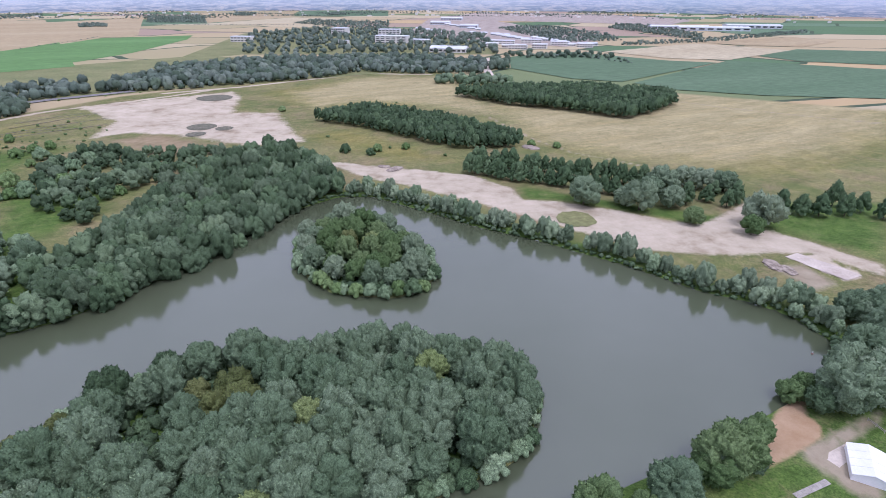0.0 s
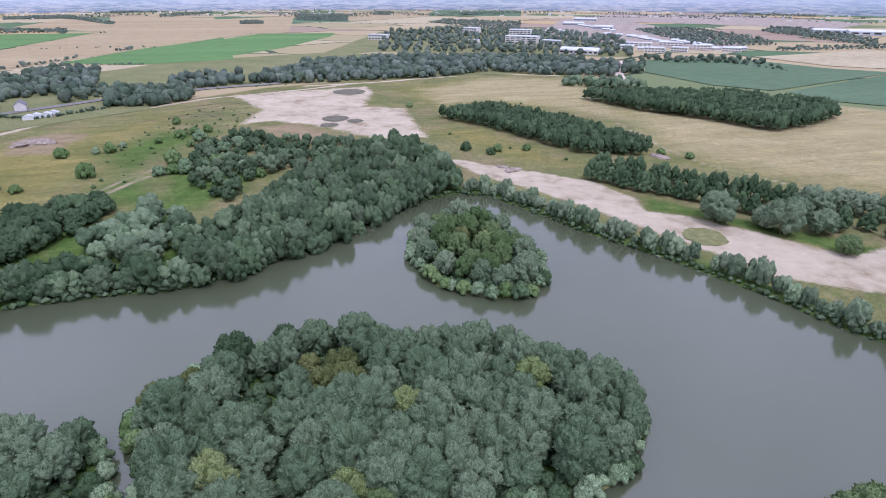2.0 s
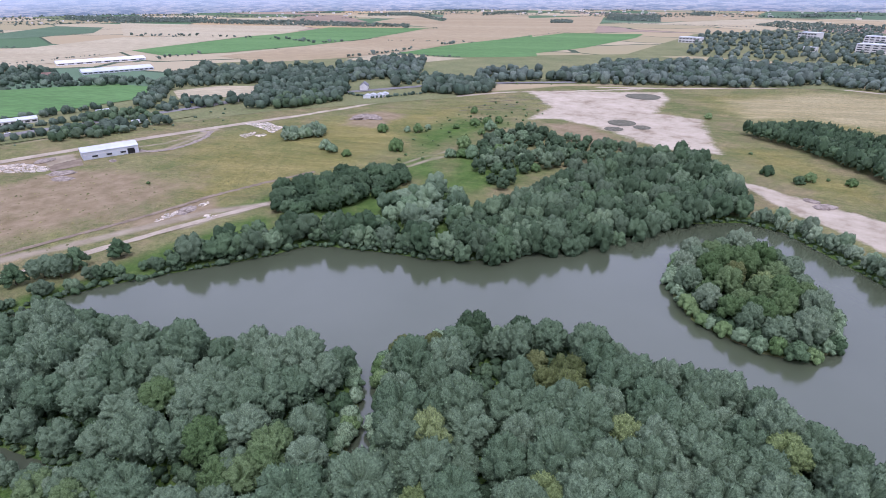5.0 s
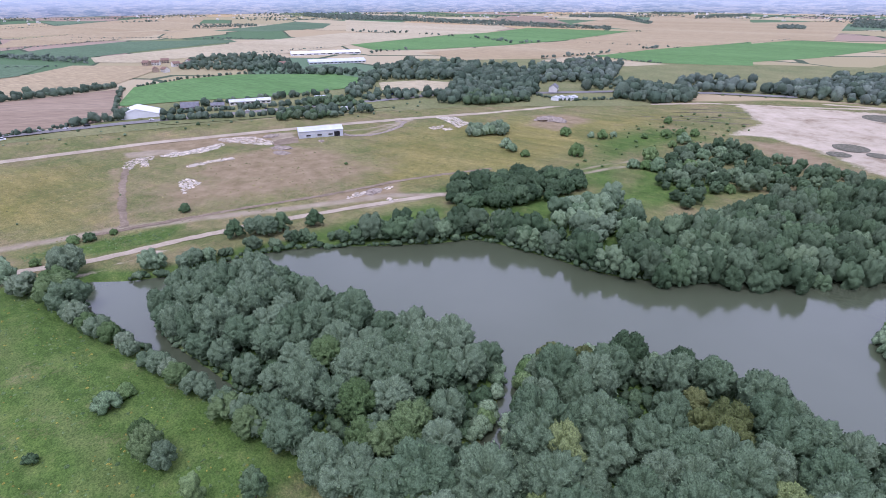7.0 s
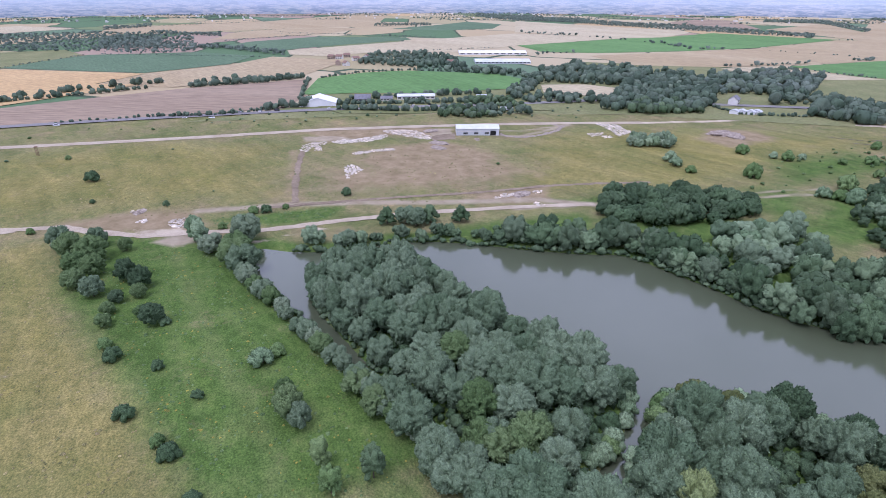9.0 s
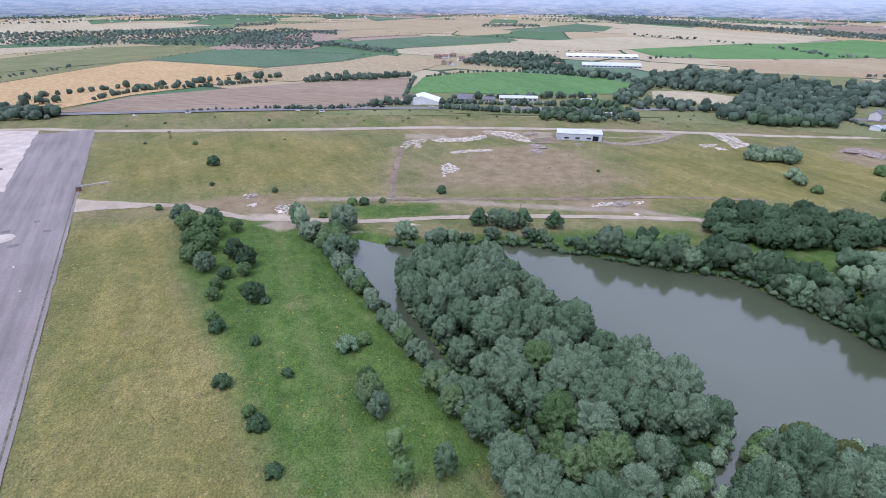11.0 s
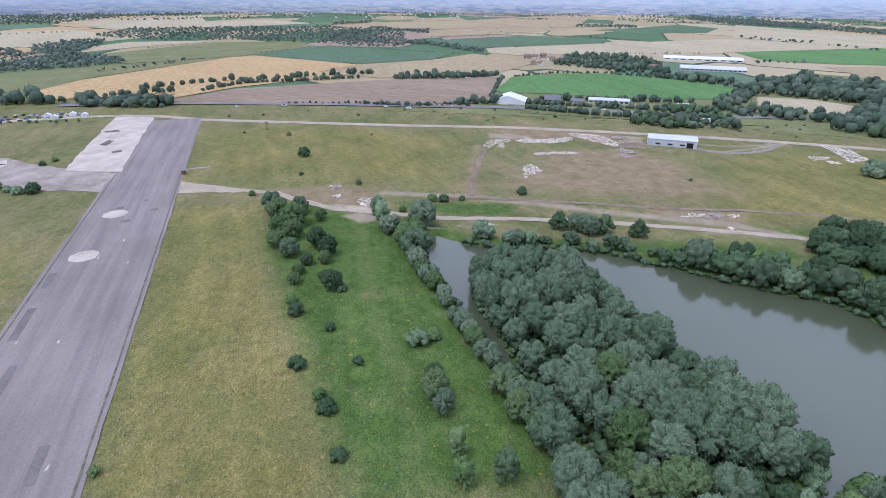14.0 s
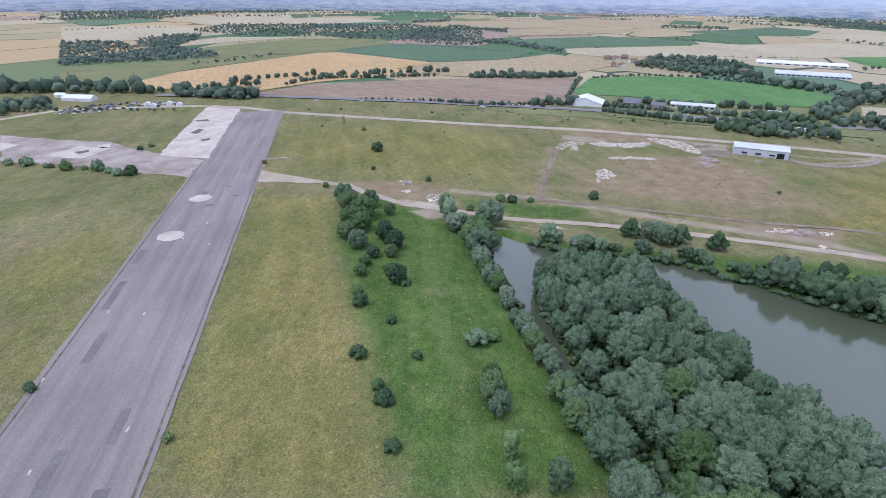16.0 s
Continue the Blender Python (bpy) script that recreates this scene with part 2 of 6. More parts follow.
# outline or line, half width of a line or None, softness
PALE += [([(-346, 601), (-213, 691), (-193, 655), (-177, 564), (-131, 562), (-99, 476), (-84, 445), (-127, 433), (-154, 449), (-205, 475), (-242, 482), (-265, 464), (-275, 529)], None, 9),
         ([(-66, 388), (-12, 367), (43, 347), (68, 317), (69, 297), (91, 294), (122, 275), (158, 253), (190, 276), (210, 292), (209, 282), (181, 255), (201, 232), (220, 203), (212, 193), (193, 218), (145, 218), (112, 226), (91, 248), (52, 285), (14, 317), (-30, 349)], None, 4),
         ([(179, 214), (197, 214), (202, 193), (191, 190)], None, 1.5),
         ([(-459, 326), (-443, 434), (-367, 577), (-304, 634), (-242, 702)], 3.6, 2.5),
         ([(-290, 682), (-215, 725), (-64, 845), (38, 836)], 4, 2.5),
         ([(-410, -522), (-458, -507), (-483, -461), (-512, -400), (-519, -372)], 4.5, 2.5),
         ([(-260, -50), (-263, -30), (-273, 8)], 0.8, 1.5),
         ([(-296, -94), (-291, -65), (-282, -66), (-286, -84)], None, 3)]
MUD += [([(-400, 36), (-428, 70), (-440, 104), (-424, 130), (-385, 150), (-360, 132), (-352, 100), (-372, 52)], None, 9),
        ([(-380, 20), (-330, 10), (-322, 120), (-345, 160), (-372, 140)], None, 26),
        ([(-308, 105), (-308, 154), (-277, 140), (-282, 118), (-295, 99)], None, 5),
        ([(-317, -62), (-316, -39), (-315, -13), (-309, 22), (-300, 58), (-292, 92), (-284, 137), (-265, 171)], 3.5, 4),
        ([(-439, -6), (-328, -9)], 3, 4.5),
        ([(-502, 5), (-519, 39), (-481, 138), (-454, 129), (-470, 76), (-461, 20)], None, 8),
        ([(-312, -141), (-325, -103), (-316, -63), (-294, -55), (-290, -85), (-303, -118)], None, 6),
        ([(-299, 117), (-302, 146), (-282, 144), (-283, 117)], None, 6),
        ([(-242, 453), (-213, 471), (-150, 434), (-158, 407), (-204, 417)], None, 8),
        ([(-389, 335), (-419, 378), (-370, 400), (-359, 344)], None, 7),
        ([(166, 206), (182, 205), (184, 187), (171, 183)], None, 4),
        ([(43, 289), (69, 287), (89, 273), (73, 262), (56, 271)], None, 5),
        ([(102, 99), (114, 102), (144, 114), (139, 109), (115, 98), (121, 87), (118, 83), (111, 84), (106, 96)], None, 2),
        ([(-422, 367), (-407, 400), (-374, 406), (-374, 361)], None, 7)]
MUD += [([(-487, 117), (-483, 137), (-455, 131), (-458, 112)], None, 2), ([(-448, 168), (-438, 190), (-453, 220), (-468, 251)], 2.5, 3), ([(-464, 176), (-457, 197), (-470, 247)], 1.8, 2.5),
        ([(-486, 1), (-480, 29), (-460, 52), (-464, 28), (-467, 4)], None, 3),
        ([(-273, 116), (-269, 144), (-270, 220), (-261, 281), (-255, 331)], 1.2, 2), ([(313, 605), (355, 561), (406, 524), (461, 483)], 1.6, 2), ([(81, 539), (107, 445), (129, 400), (177, 356)], 1.2, 1.8)]
MUD += [([(-313, -117), (-316, -89), (-307, -64), (-288, -62), (-293, -90), (-299, -112)], None, 4.2)]
MUD += [([(-254, 270), (-249, 309)], 1.8, 2)]
HAY = [([(93, 671), (181, 604), (346, 673), (557, 595), (433, 450), (325, 390), (241, 364), (194, 373), (130, 420), (106, 466), (104, 538)], None, 30),
       ([(-135, 680), (-54, 804), (69, 800), (85, 615), (104, 538), (67, 568), (27, 601), (-49, 628), (-95, 590)], None, 22)]
SAND += [([(89, 96), (97, 105), (108, 113), (119, 123), (123, 121), (117, 112), (119, 106), (111, 101), (102, 97), (92, 94)], None, 2)]
LUSH += [(LAKE + LAKE[:1], 9, 5), ([(-252, 62), (-259, 100), (-259, 156), (-235, 152), (-226, 115), (-231, 79)], None, 8), ([(-257, 204), (-220, 228), (-151, 244), (-92, 238), (-81, 205), (-153, 187), (-216, 164)], None, 6), (ISLE_LONG, None, 3), (ISLE_BROAD, None, 3), (ISLE_SMALL, None, 3),
         ([(-215, 168), (-217, 160), (-246, 155), (-250, 168), (-231, 221), (-207, 266), (-214, 302), (-178, 226), (-172, 181)], None, 8),
         ([(-306, -119), (-233, -108), (-190, -82), (-159, -65), (-125, -47), (-104, -35), (-90, -29), (-104, 29), (-130, 18), (-167, 3), (-222, -19), (-248, -31), (-266, -49)], None, 10),
         ([(-100, 20), (-60, -60), (60, -40), (170, 60), (240, 160), (160, 150), (120, 110), (60, 85), (0, 50)], None, 10),
         ([(188, 251), (216, 284), (286, 280), (225, 209)], None, 10),
         ([(73, 322), (98, 305), (176, 264), (158, 254), (123, 278), (92, 295), (72, 301)], None, 5),
         ([(-206, 259), (-245, 319), (-216, 338), (-175, 325), (-175, 280), (-185, 251)], None, 15),
         ([(-310, 345), (-320, 422), (-274, 429), (-275, 360), (-253, 245), (-227, 257), (-207, 266)], None, 20),
         ([(-302, -54), (-304, -14), (-304, 22), (-285, 11), (-283, -19)], None, 6),
         ([(-284, 141), (-276, 173), (-267, 168), (-271, 142)], None, 6),
         ([(-277, 141), (-282, 179), (-283, 232), (-268, 168)], None, 10)]
DRY += [([(121, 631), (178, 594), (330, 641), (543, 579), (408, 421), (265, 336), (199, 366), (128, 413), (109, 455)], None, 40),
        ([(-170, 681), (-61, 793), (60, 789), (55, 634), (-10, 586), (-93, 575)], None, 30),
        ([(-87, 465), (-50, 484), (34, 382), (-8, 384)], None, 20),
        ([(-275, -180), (-291, -133), (-199, -91), (-140, -56), (-89, -33), (-76, -90), (-111, -105)], None, 15),
        ([(-168, -241), (-219, -227), (-127, -169), (-94, -156)], None, 25),
        ([(-460, -255), (-494, -127), (-454, -28), (-334, -29), (-339, -107), (-332, -188)], None, 40),
        ([(-431, 205), (-430, 291), (-376, 440), (-348, 502), (-276, 234), (-295, 156), (-293, 127)], None, 40)]

MOWN = [([(-268, -68), (-200, -48), (-159, -33), (-131, -21), (-92, -12)], 3.0, 2.5), ([(-202, -38), (-160, -20), (-128, -6)], 1.2, 1.8), ([(-205, -60), (-160, -46), (-120, -32)], 1.0, 1.8)]
MUD += [([(-277, -80), (-283, -66), (-274, -56), (-266, -66)], None, 3)]

# the ground is one sheet: fine cells about the lake, widening towards the skyline
near_x, near_y = np.arange(-720, 421, 4.0), np.arange(-560, 901, 4.0)
steps = np.cumsum(np.geomspace(6, 640, 30))
steps = steps / steps[-1]
xs = np.concatenate((-720 - steps[::-1] * 4400, near_x, 420 + steps * 4700))
ys = np.concatenate((-560 - steps[::-1] * 4500, near_y, 900 + steps * 4200))
gx, gy = [a.ravel() for a in np.meshgrid(xs, ys)]
depth = away(LAKE, gx, gy)
for isle in (ISLE_LONG, ISLE_BROAD, ISLE_SMALL):
    depth = np.maximum(depth, -away(isle, gx, gy))
gz = np.clip(depth * 0.45 - 0.5, -3.2, 0) + rise(np.hypot(gx, gy))
field = np.abs(gx) + np.abs(gy) < 1500
gz += field * (depth > 3) * 0.12 * (np.sin(gx * 0.11 + np.sin(gy * 0.05)) * np.cos(gy * 0.09))


def sheet(name, x, y, z, columns, mat, marks):
    """A grid of quads with point marks."""
    rows = len(x) // columns
    i = np.arange(rows - 1)[:, None] * columns + np.arange(columns - 1)[None, :]
    quads = np.stack((i, i + 1, i + 1 + columns, i + columns), -1).reshape(-1, 4)
    me = bpy.data.meshes.new(name)
    me.vertices.add(len(x))
    me.vertices.foreach_set("co", np.stack((x, y, z), -1).astype(np.float32).ravel())
    me.loops.add(quads.size)
    me.loops.foreach_set("vertex_index", quads.ravel().astype(np.int32))
    me.polygons.add(len(quads))
    me.polygons.foreach_set("loop_start", np.arange(0, quads.size, 4, dtype=np.int32))
    me.update()
    me.polygons.foreach_set("use_smooth", np.ones(len(quads), bool))
    for key, values in marks.items():
        me.attributes.new(key, "FLOAT", "POINT").data.foreach_set("value", values.astype(np.float32))
    me.materials.append(mat)
    return new(name, me)


def zone(spec):
    """0 outside, 1 inside, half at the edge, by the softest edge asked for."""
    out = np.zeros(gx.shape)
    for shape, half, soft in spec:
        p = np.array(shape)
        m = 3 * soft + (half or 0) + 5
        box = (gx > p[:, 0].min() - m) & (gx < p[:, 0].max() + m) & (gy > p[:, 1].min() - m) & (gy < p[:, 1].max() + m)
        if not box.any():
            continue
        d = along(shape, gx[box], gy[box]) - half if half else away(shape, gx[box], gy[box])
        out[box] = np.maximum(out[box], np.clip(0.5 - d / (2 * soft), 0, 1))
    return out


def ground_material():
    m, tree, bsdf = material("grassland", 0.95, 0.1)
    big, mid, fine = noise_at(tree, 0.012, 6.0, 0.6), noise_at(tree, 0.09, 5.0, 0.65), noise_at(tree, 0.55, 6.0, 0.8)
    mow = noise_at(tree, 0.035, 5.0, 0.7, (0.4, 1, 1), 24)

    tangle = maths(tree, "MULTIPLY_ADD", fine, 0.35, maths(tree, "MULTIPLY", noise_at(tree, 0.06, 6.0, 0.75), 0.65))

    def mask(name, wild=0.7, soft=0.14):
        at = tree.nodes.new("ShaderNodeAttribute")
        at.attribute_name = name
        v = maths(tree, "ADD", at.outputs["Fac"], maths(tree, "MULTIPLY", maths(tree, "SUBTRACT", tangle, 0.5), wild))
        mr = node(tree, "MapRange", From_Min=0.5 - soft, From_Max=0.5 + soft)
        tree.links.new(v, mr.inputs[0])
        return mr.outputs[0]

    col = ramp(tree, big, ((0.3, (0.138, 0.152, 0.060)), (0.5, (0.182, 0.182, 0.078)), (0.7, (0.258, 0.228, 0.116))))
    col = mixed(tree, ramp(tree, noise_at(tree, 0.035, 6.0, 0.7), ((0.46, (0, 0, 0)), (0.64, (0.75, 0.75, 0.75)))), col, (0.25, 0.195, 0.12))
    col = mixed(tree, ramp(tree, noise_at(tree, 0.022, 6.0, 0.75), ((0.5, (0, 0, 0)), (0.64, (0.7, 0.7, 0.7)))), col, (0.115, 0.145, 0.05))
    col = mixed(tree, mask("dry", 2.4, 0.3), col, mixed(tree, ramp(tree, noise_at(tree, 0.017, 6.0, 0.7), ((0.46, (0, 0, 0)), (0.62, (0.55, 0.55, 0.55)))), ramp(tree, mow, ((0.3, (0.176, 0.166, 0.052)), (0.7, (0.278, 0.236, 0.098)))), (0.108, 0.136, 0.042)))
    col = mixed(tree, mask("hay", 2.0, 0.35), col, ramp(tree, mow, ((0.3, (0.28, 0.24, 0.125)), (0.7, (0.40, 0.34, 0.20)))))
    col = mixed(tree, mask("lush", 2.0, 0.3), col, ramp(tree, mid, ((0.3, (0.066, 0.114, 0.026)), (0.5, (0.086, 0.142, 0.035)), (0.7, (0.124, 0.168, 0.052)))))
    col = mixed(tree, mask("mown", 0.9, 0.35), col, ramp(tree, mid, ((0.3, (0.09, 0.146, 0.038)), (0.7, (0.138, 0.174, 0.06)))))
    trodden = noise_at(tree, 0.07, 5.0, 0.7, (0.2, 1, 1), 23.5)
    col = mixed(tree, 1.0, col, ramp(tree, trodden, ((0.34, (0.84, 0.85, 0.82)), (0.5, (1.0, 1.0, 1.0)), (0.66, (1.16, 1.12, 1.08)))), "MULTIPLY")
    tussock = noise_at(tree, 1.5, 3.0, 0.7)
    grain = ramp(tree, tussock, ((0.34, (0.62, 0.66, 0.6)), (0.5, (0.97, 1.0, 0.97)), (0.66, (1.38, 1.32, 1.25))))
    col = mixed(tree, 1.0, col, grain, "MULTIPLY")
    clumps = ramp(tree, noise_at(tree, 0.16, 6.0, 0.8), ((0.38, (0.86, 0.88, 0.85)), (0.5, (1.0, 1.0, 1.0)), (0.62, (1.13, 1.11, 1.09))))
    col = mixed(tree, 1.0, col, clumps, "MULTIPLY")
    rough = ramp(tree, noise_at(tree, 0.34, 6.0, 0.85), ((0.36, (0.74, 0.79, 0.72)), (0.5, (1.0, 1.0, 1.0)), (0.64, (1.26, 1.22, 1.18))))
    col = mixed(tree, 1.0, col, rough, "MULTIPLY")
    col = mixed(tree, mask("mud", 3.0, 0.35), col, ramp(tree, mid, ((0.3, (0.20, 0.156, 0.084)), (0.7, (0.335, 0.262, 0.165)))))
    col = mixed(tree, mask("track", 1.1, 0.25), col, ramp(tree, mid, ((0.3, (0.26, 0.212, 0.142)), (0.7, (0.40, 0.345, 0.25)))))
    worn = noise_at(tree, 0.03, 5.0, 0.7)
    col = mixed(tree, mask("pale", 2.2, 0.18), col, ramp(tree, maths(tree, "MULTIPLY_ADD", worn, 0.6, maths(tree, "MULTIPLY", mid, 0.4)), ((0.33, (0.235, 0.18, 0.118)), (0.40, (0.345, 0.285, 0.2)), (0.48, (0.45, 0.385, 0.285)), (0.62, (0.55, 0.475, 0.365)))))
    col = mixed(tree, mask("sand", 1.2), col, ramp(tree, mid, ((0.3, (0.33, 0.215, 0.12)), (0.7, (0.46, 0.33, 0.21)))))
    # open farmland: a patchwork of fields
    co = tree.nodes.new("ShaderNodeTexCoord")
    mp = tree.nodes.new("ShaderNodeMapping")
    mp.inputs["Rotation"].default_value = (0, 0, radians(22))
    mp.inputs["Scale"].default_value = (1 / 420, 1 / 230, 1)
    tree.links.new(co.outputs["Object"], mp.inputs[0])
    cells = tree.nodes.new("ShaderNodeTexVoronoi")
    cells.distance, cells.voronoi_dimensions = "CHEBYCHEV", "2D"
    cells.inputs["Scale"].default_value, cells.inputs["Randomness"].default_value = 1.0, 0.75
    tree.links.new(mp.outputs[0], cells.inputs["Vector"])
    pick = tree.nodes.new("ShaderNodeSeparateColor")
    tree.links.new(cells.outputs["Color"], pick.inputs[0])
    r = tree.nodes.new("ShaderNodeValToRGB")
    r.color_ramp.interpolation = "CONSTANT"
    kinds = ((0.0, (0.40, 0.325, 0.195)), (0.22, (0.35, 0.305, 0.175)), (0.38, (0.10, 0.17, 0.085)), (0.5, (0.43, 0.365, 0.235)), (0.66, (0.17, 0.21, 0.10)), (0.76, (0.33, 0.25, 0.19)), (0.84, (0.44, 0.33, 0.18)), (0.93, (0.13, 0.20, 0.12)))
    while len(r.color_ramp.elements) < len(kinds):
        r.color_ramp.elements.new(0.5)
    for e, (at, colour) in zip(r.color_ramp.elements, kinds):
        e.position, e.color = at, (*colour, 1)
    tree.links.new(pick.outputs[0], r.inputs[0])
    second = tree.nodes.new("ShaderNodeTexVoronoi")
    second.distance, second.voronoi_dimensions, second.feature = "CHEBYCHEV", "2D", "F2"
    second.inputs["Scale"].default_value, second.inputs["Randomness"].default_value = 1.0, 0.75
    tree.links.new(mp.outputs[0], second.inputs["Vector"])
    seam = maths(tree, "LESS_THAN", maths(tree, "SUBTRACT", second.outputs["Distance"], cells.outputs["Distance"]), 0.03)
    farm = mixed(tree, seam, r.outputs[0], (0.07, 0.10, 0.06))
    at = tree.nodes.new("ShaderNodeAttribute")
    at.attribute_name = "farm"
    col = mixed(tree, at.outputs["Fac"], col, farm)
    tree.links.new(col, bsdf.inputs["Base Color"])
    bump(tree, bsdf, maths(tree, "ADD", tussock, mid), 0.6, 0.8)
    return m


marks = {"pale": zone(PALE), "mud": zone([m for m in MUD if m[2] > 4]), "track": zone([m for m in MUD if m[2] <= 4]), "lush": zone(LUSH), "dry": zone(DRY), "hay": zone(HAY), "sand": zone(SAND), "mown": zone(MOWN), "farm": np.clip(away(AIRFIELD, gx, gy) / 8, 0, 1)}
ground = sheet("ground", gx, gy, gz, len(xs), ground_material(), marks)
tagged(ground, "rough airfield grassland and farmland reaching the skyline", "ground", kind="structure")


def water_material():
    m, tree, bsdf = material("lake_water", 0.12, 1.0)
    murk = noise_at(tree, 0.015, 3.0)
    tree.links.new(ramp(tree, murk, ((0.3, (0.071, 0.086, 0.047)), (0.7, (0.086, 0.10, 0.061)))), bsdf.inputs["Base Color"])
    bsdf.inputs["IOR"].default_value = 1.58
    bump(tree, bsdf, noise_at(tree, 0.6, 4.0, 0.7), 0.12, 0.12)
    return m


wx, wy = np.meshgrid(np.linspace(-275, 170, 40), np.linspace(-45, 325, 34))
# the skyline backdrop: a far ring painted as low wooded country in haze
def skyline_material():
    m, tree, bsdf = material("painted_haze", 1.0, 0.0)
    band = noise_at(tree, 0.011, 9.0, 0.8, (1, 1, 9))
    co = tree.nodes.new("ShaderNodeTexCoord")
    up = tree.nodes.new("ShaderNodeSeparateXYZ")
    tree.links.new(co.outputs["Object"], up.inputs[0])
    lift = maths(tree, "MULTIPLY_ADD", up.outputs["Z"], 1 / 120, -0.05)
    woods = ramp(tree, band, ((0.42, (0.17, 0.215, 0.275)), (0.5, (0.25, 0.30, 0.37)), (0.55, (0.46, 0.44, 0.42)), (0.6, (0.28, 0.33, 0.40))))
    # haze painted in: paler and bluer towards the top of the ring
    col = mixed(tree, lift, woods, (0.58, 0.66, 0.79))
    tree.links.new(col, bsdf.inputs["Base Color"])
    # the painted haze also gives off a faint light of its own
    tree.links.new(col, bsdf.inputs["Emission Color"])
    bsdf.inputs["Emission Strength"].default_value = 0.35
    return m


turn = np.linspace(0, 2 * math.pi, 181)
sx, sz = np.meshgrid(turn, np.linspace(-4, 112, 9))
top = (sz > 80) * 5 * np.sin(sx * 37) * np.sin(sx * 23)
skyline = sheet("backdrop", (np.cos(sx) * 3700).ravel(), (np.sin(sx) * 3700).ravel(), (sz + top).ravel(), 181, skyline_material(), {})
tagged(skyline, "backdrop ring painted as hazy blue-grey wooded country along the skyline", "distance", kind="structure")


water = sheet("water", wx.ravel(), wy.ravel(), np.full(wx.size, -0.9), 40, water_material(), {})
tagged(water, "still murky grey-green lake water", "lake", kind="structure")


def flat(name, outline, z, mat, label, category="field", edge=6.0, kind="structure"):
    """A thin sheet with an outline: finer edge points, slightly uneven."""
    pts = []
    for (ax, ay), (bx, by) in zip(outline, outline[1:] + outline[:1]):
        n = max(1, int(math.hypot(bx - ax, by - ay) / edge))
        pts += [(ax + (bx - ax) * i / n, ay + (by - ay) * i / n) for i in range(n)]
    bm = bmesh.new()
    low = [bm.verts.new((x, y, z + float(rise(np.hypot(x, y))))) for x, y in pts]
    f = bm.faces.new(low)
    bm.normal_update()
    if f.normal.z < 0:
        bmesh.ops.reverse_faces(bm, faces=[f])
    bmesh.ops.triangulate(bm, faces=[f])
    me = bpy.data.meshes.new(name)
    bm.to_mesh(me)
    bm.free()
    me.materials.append(mat)
    return tagged(new(name, me), label, category, kind=kind)


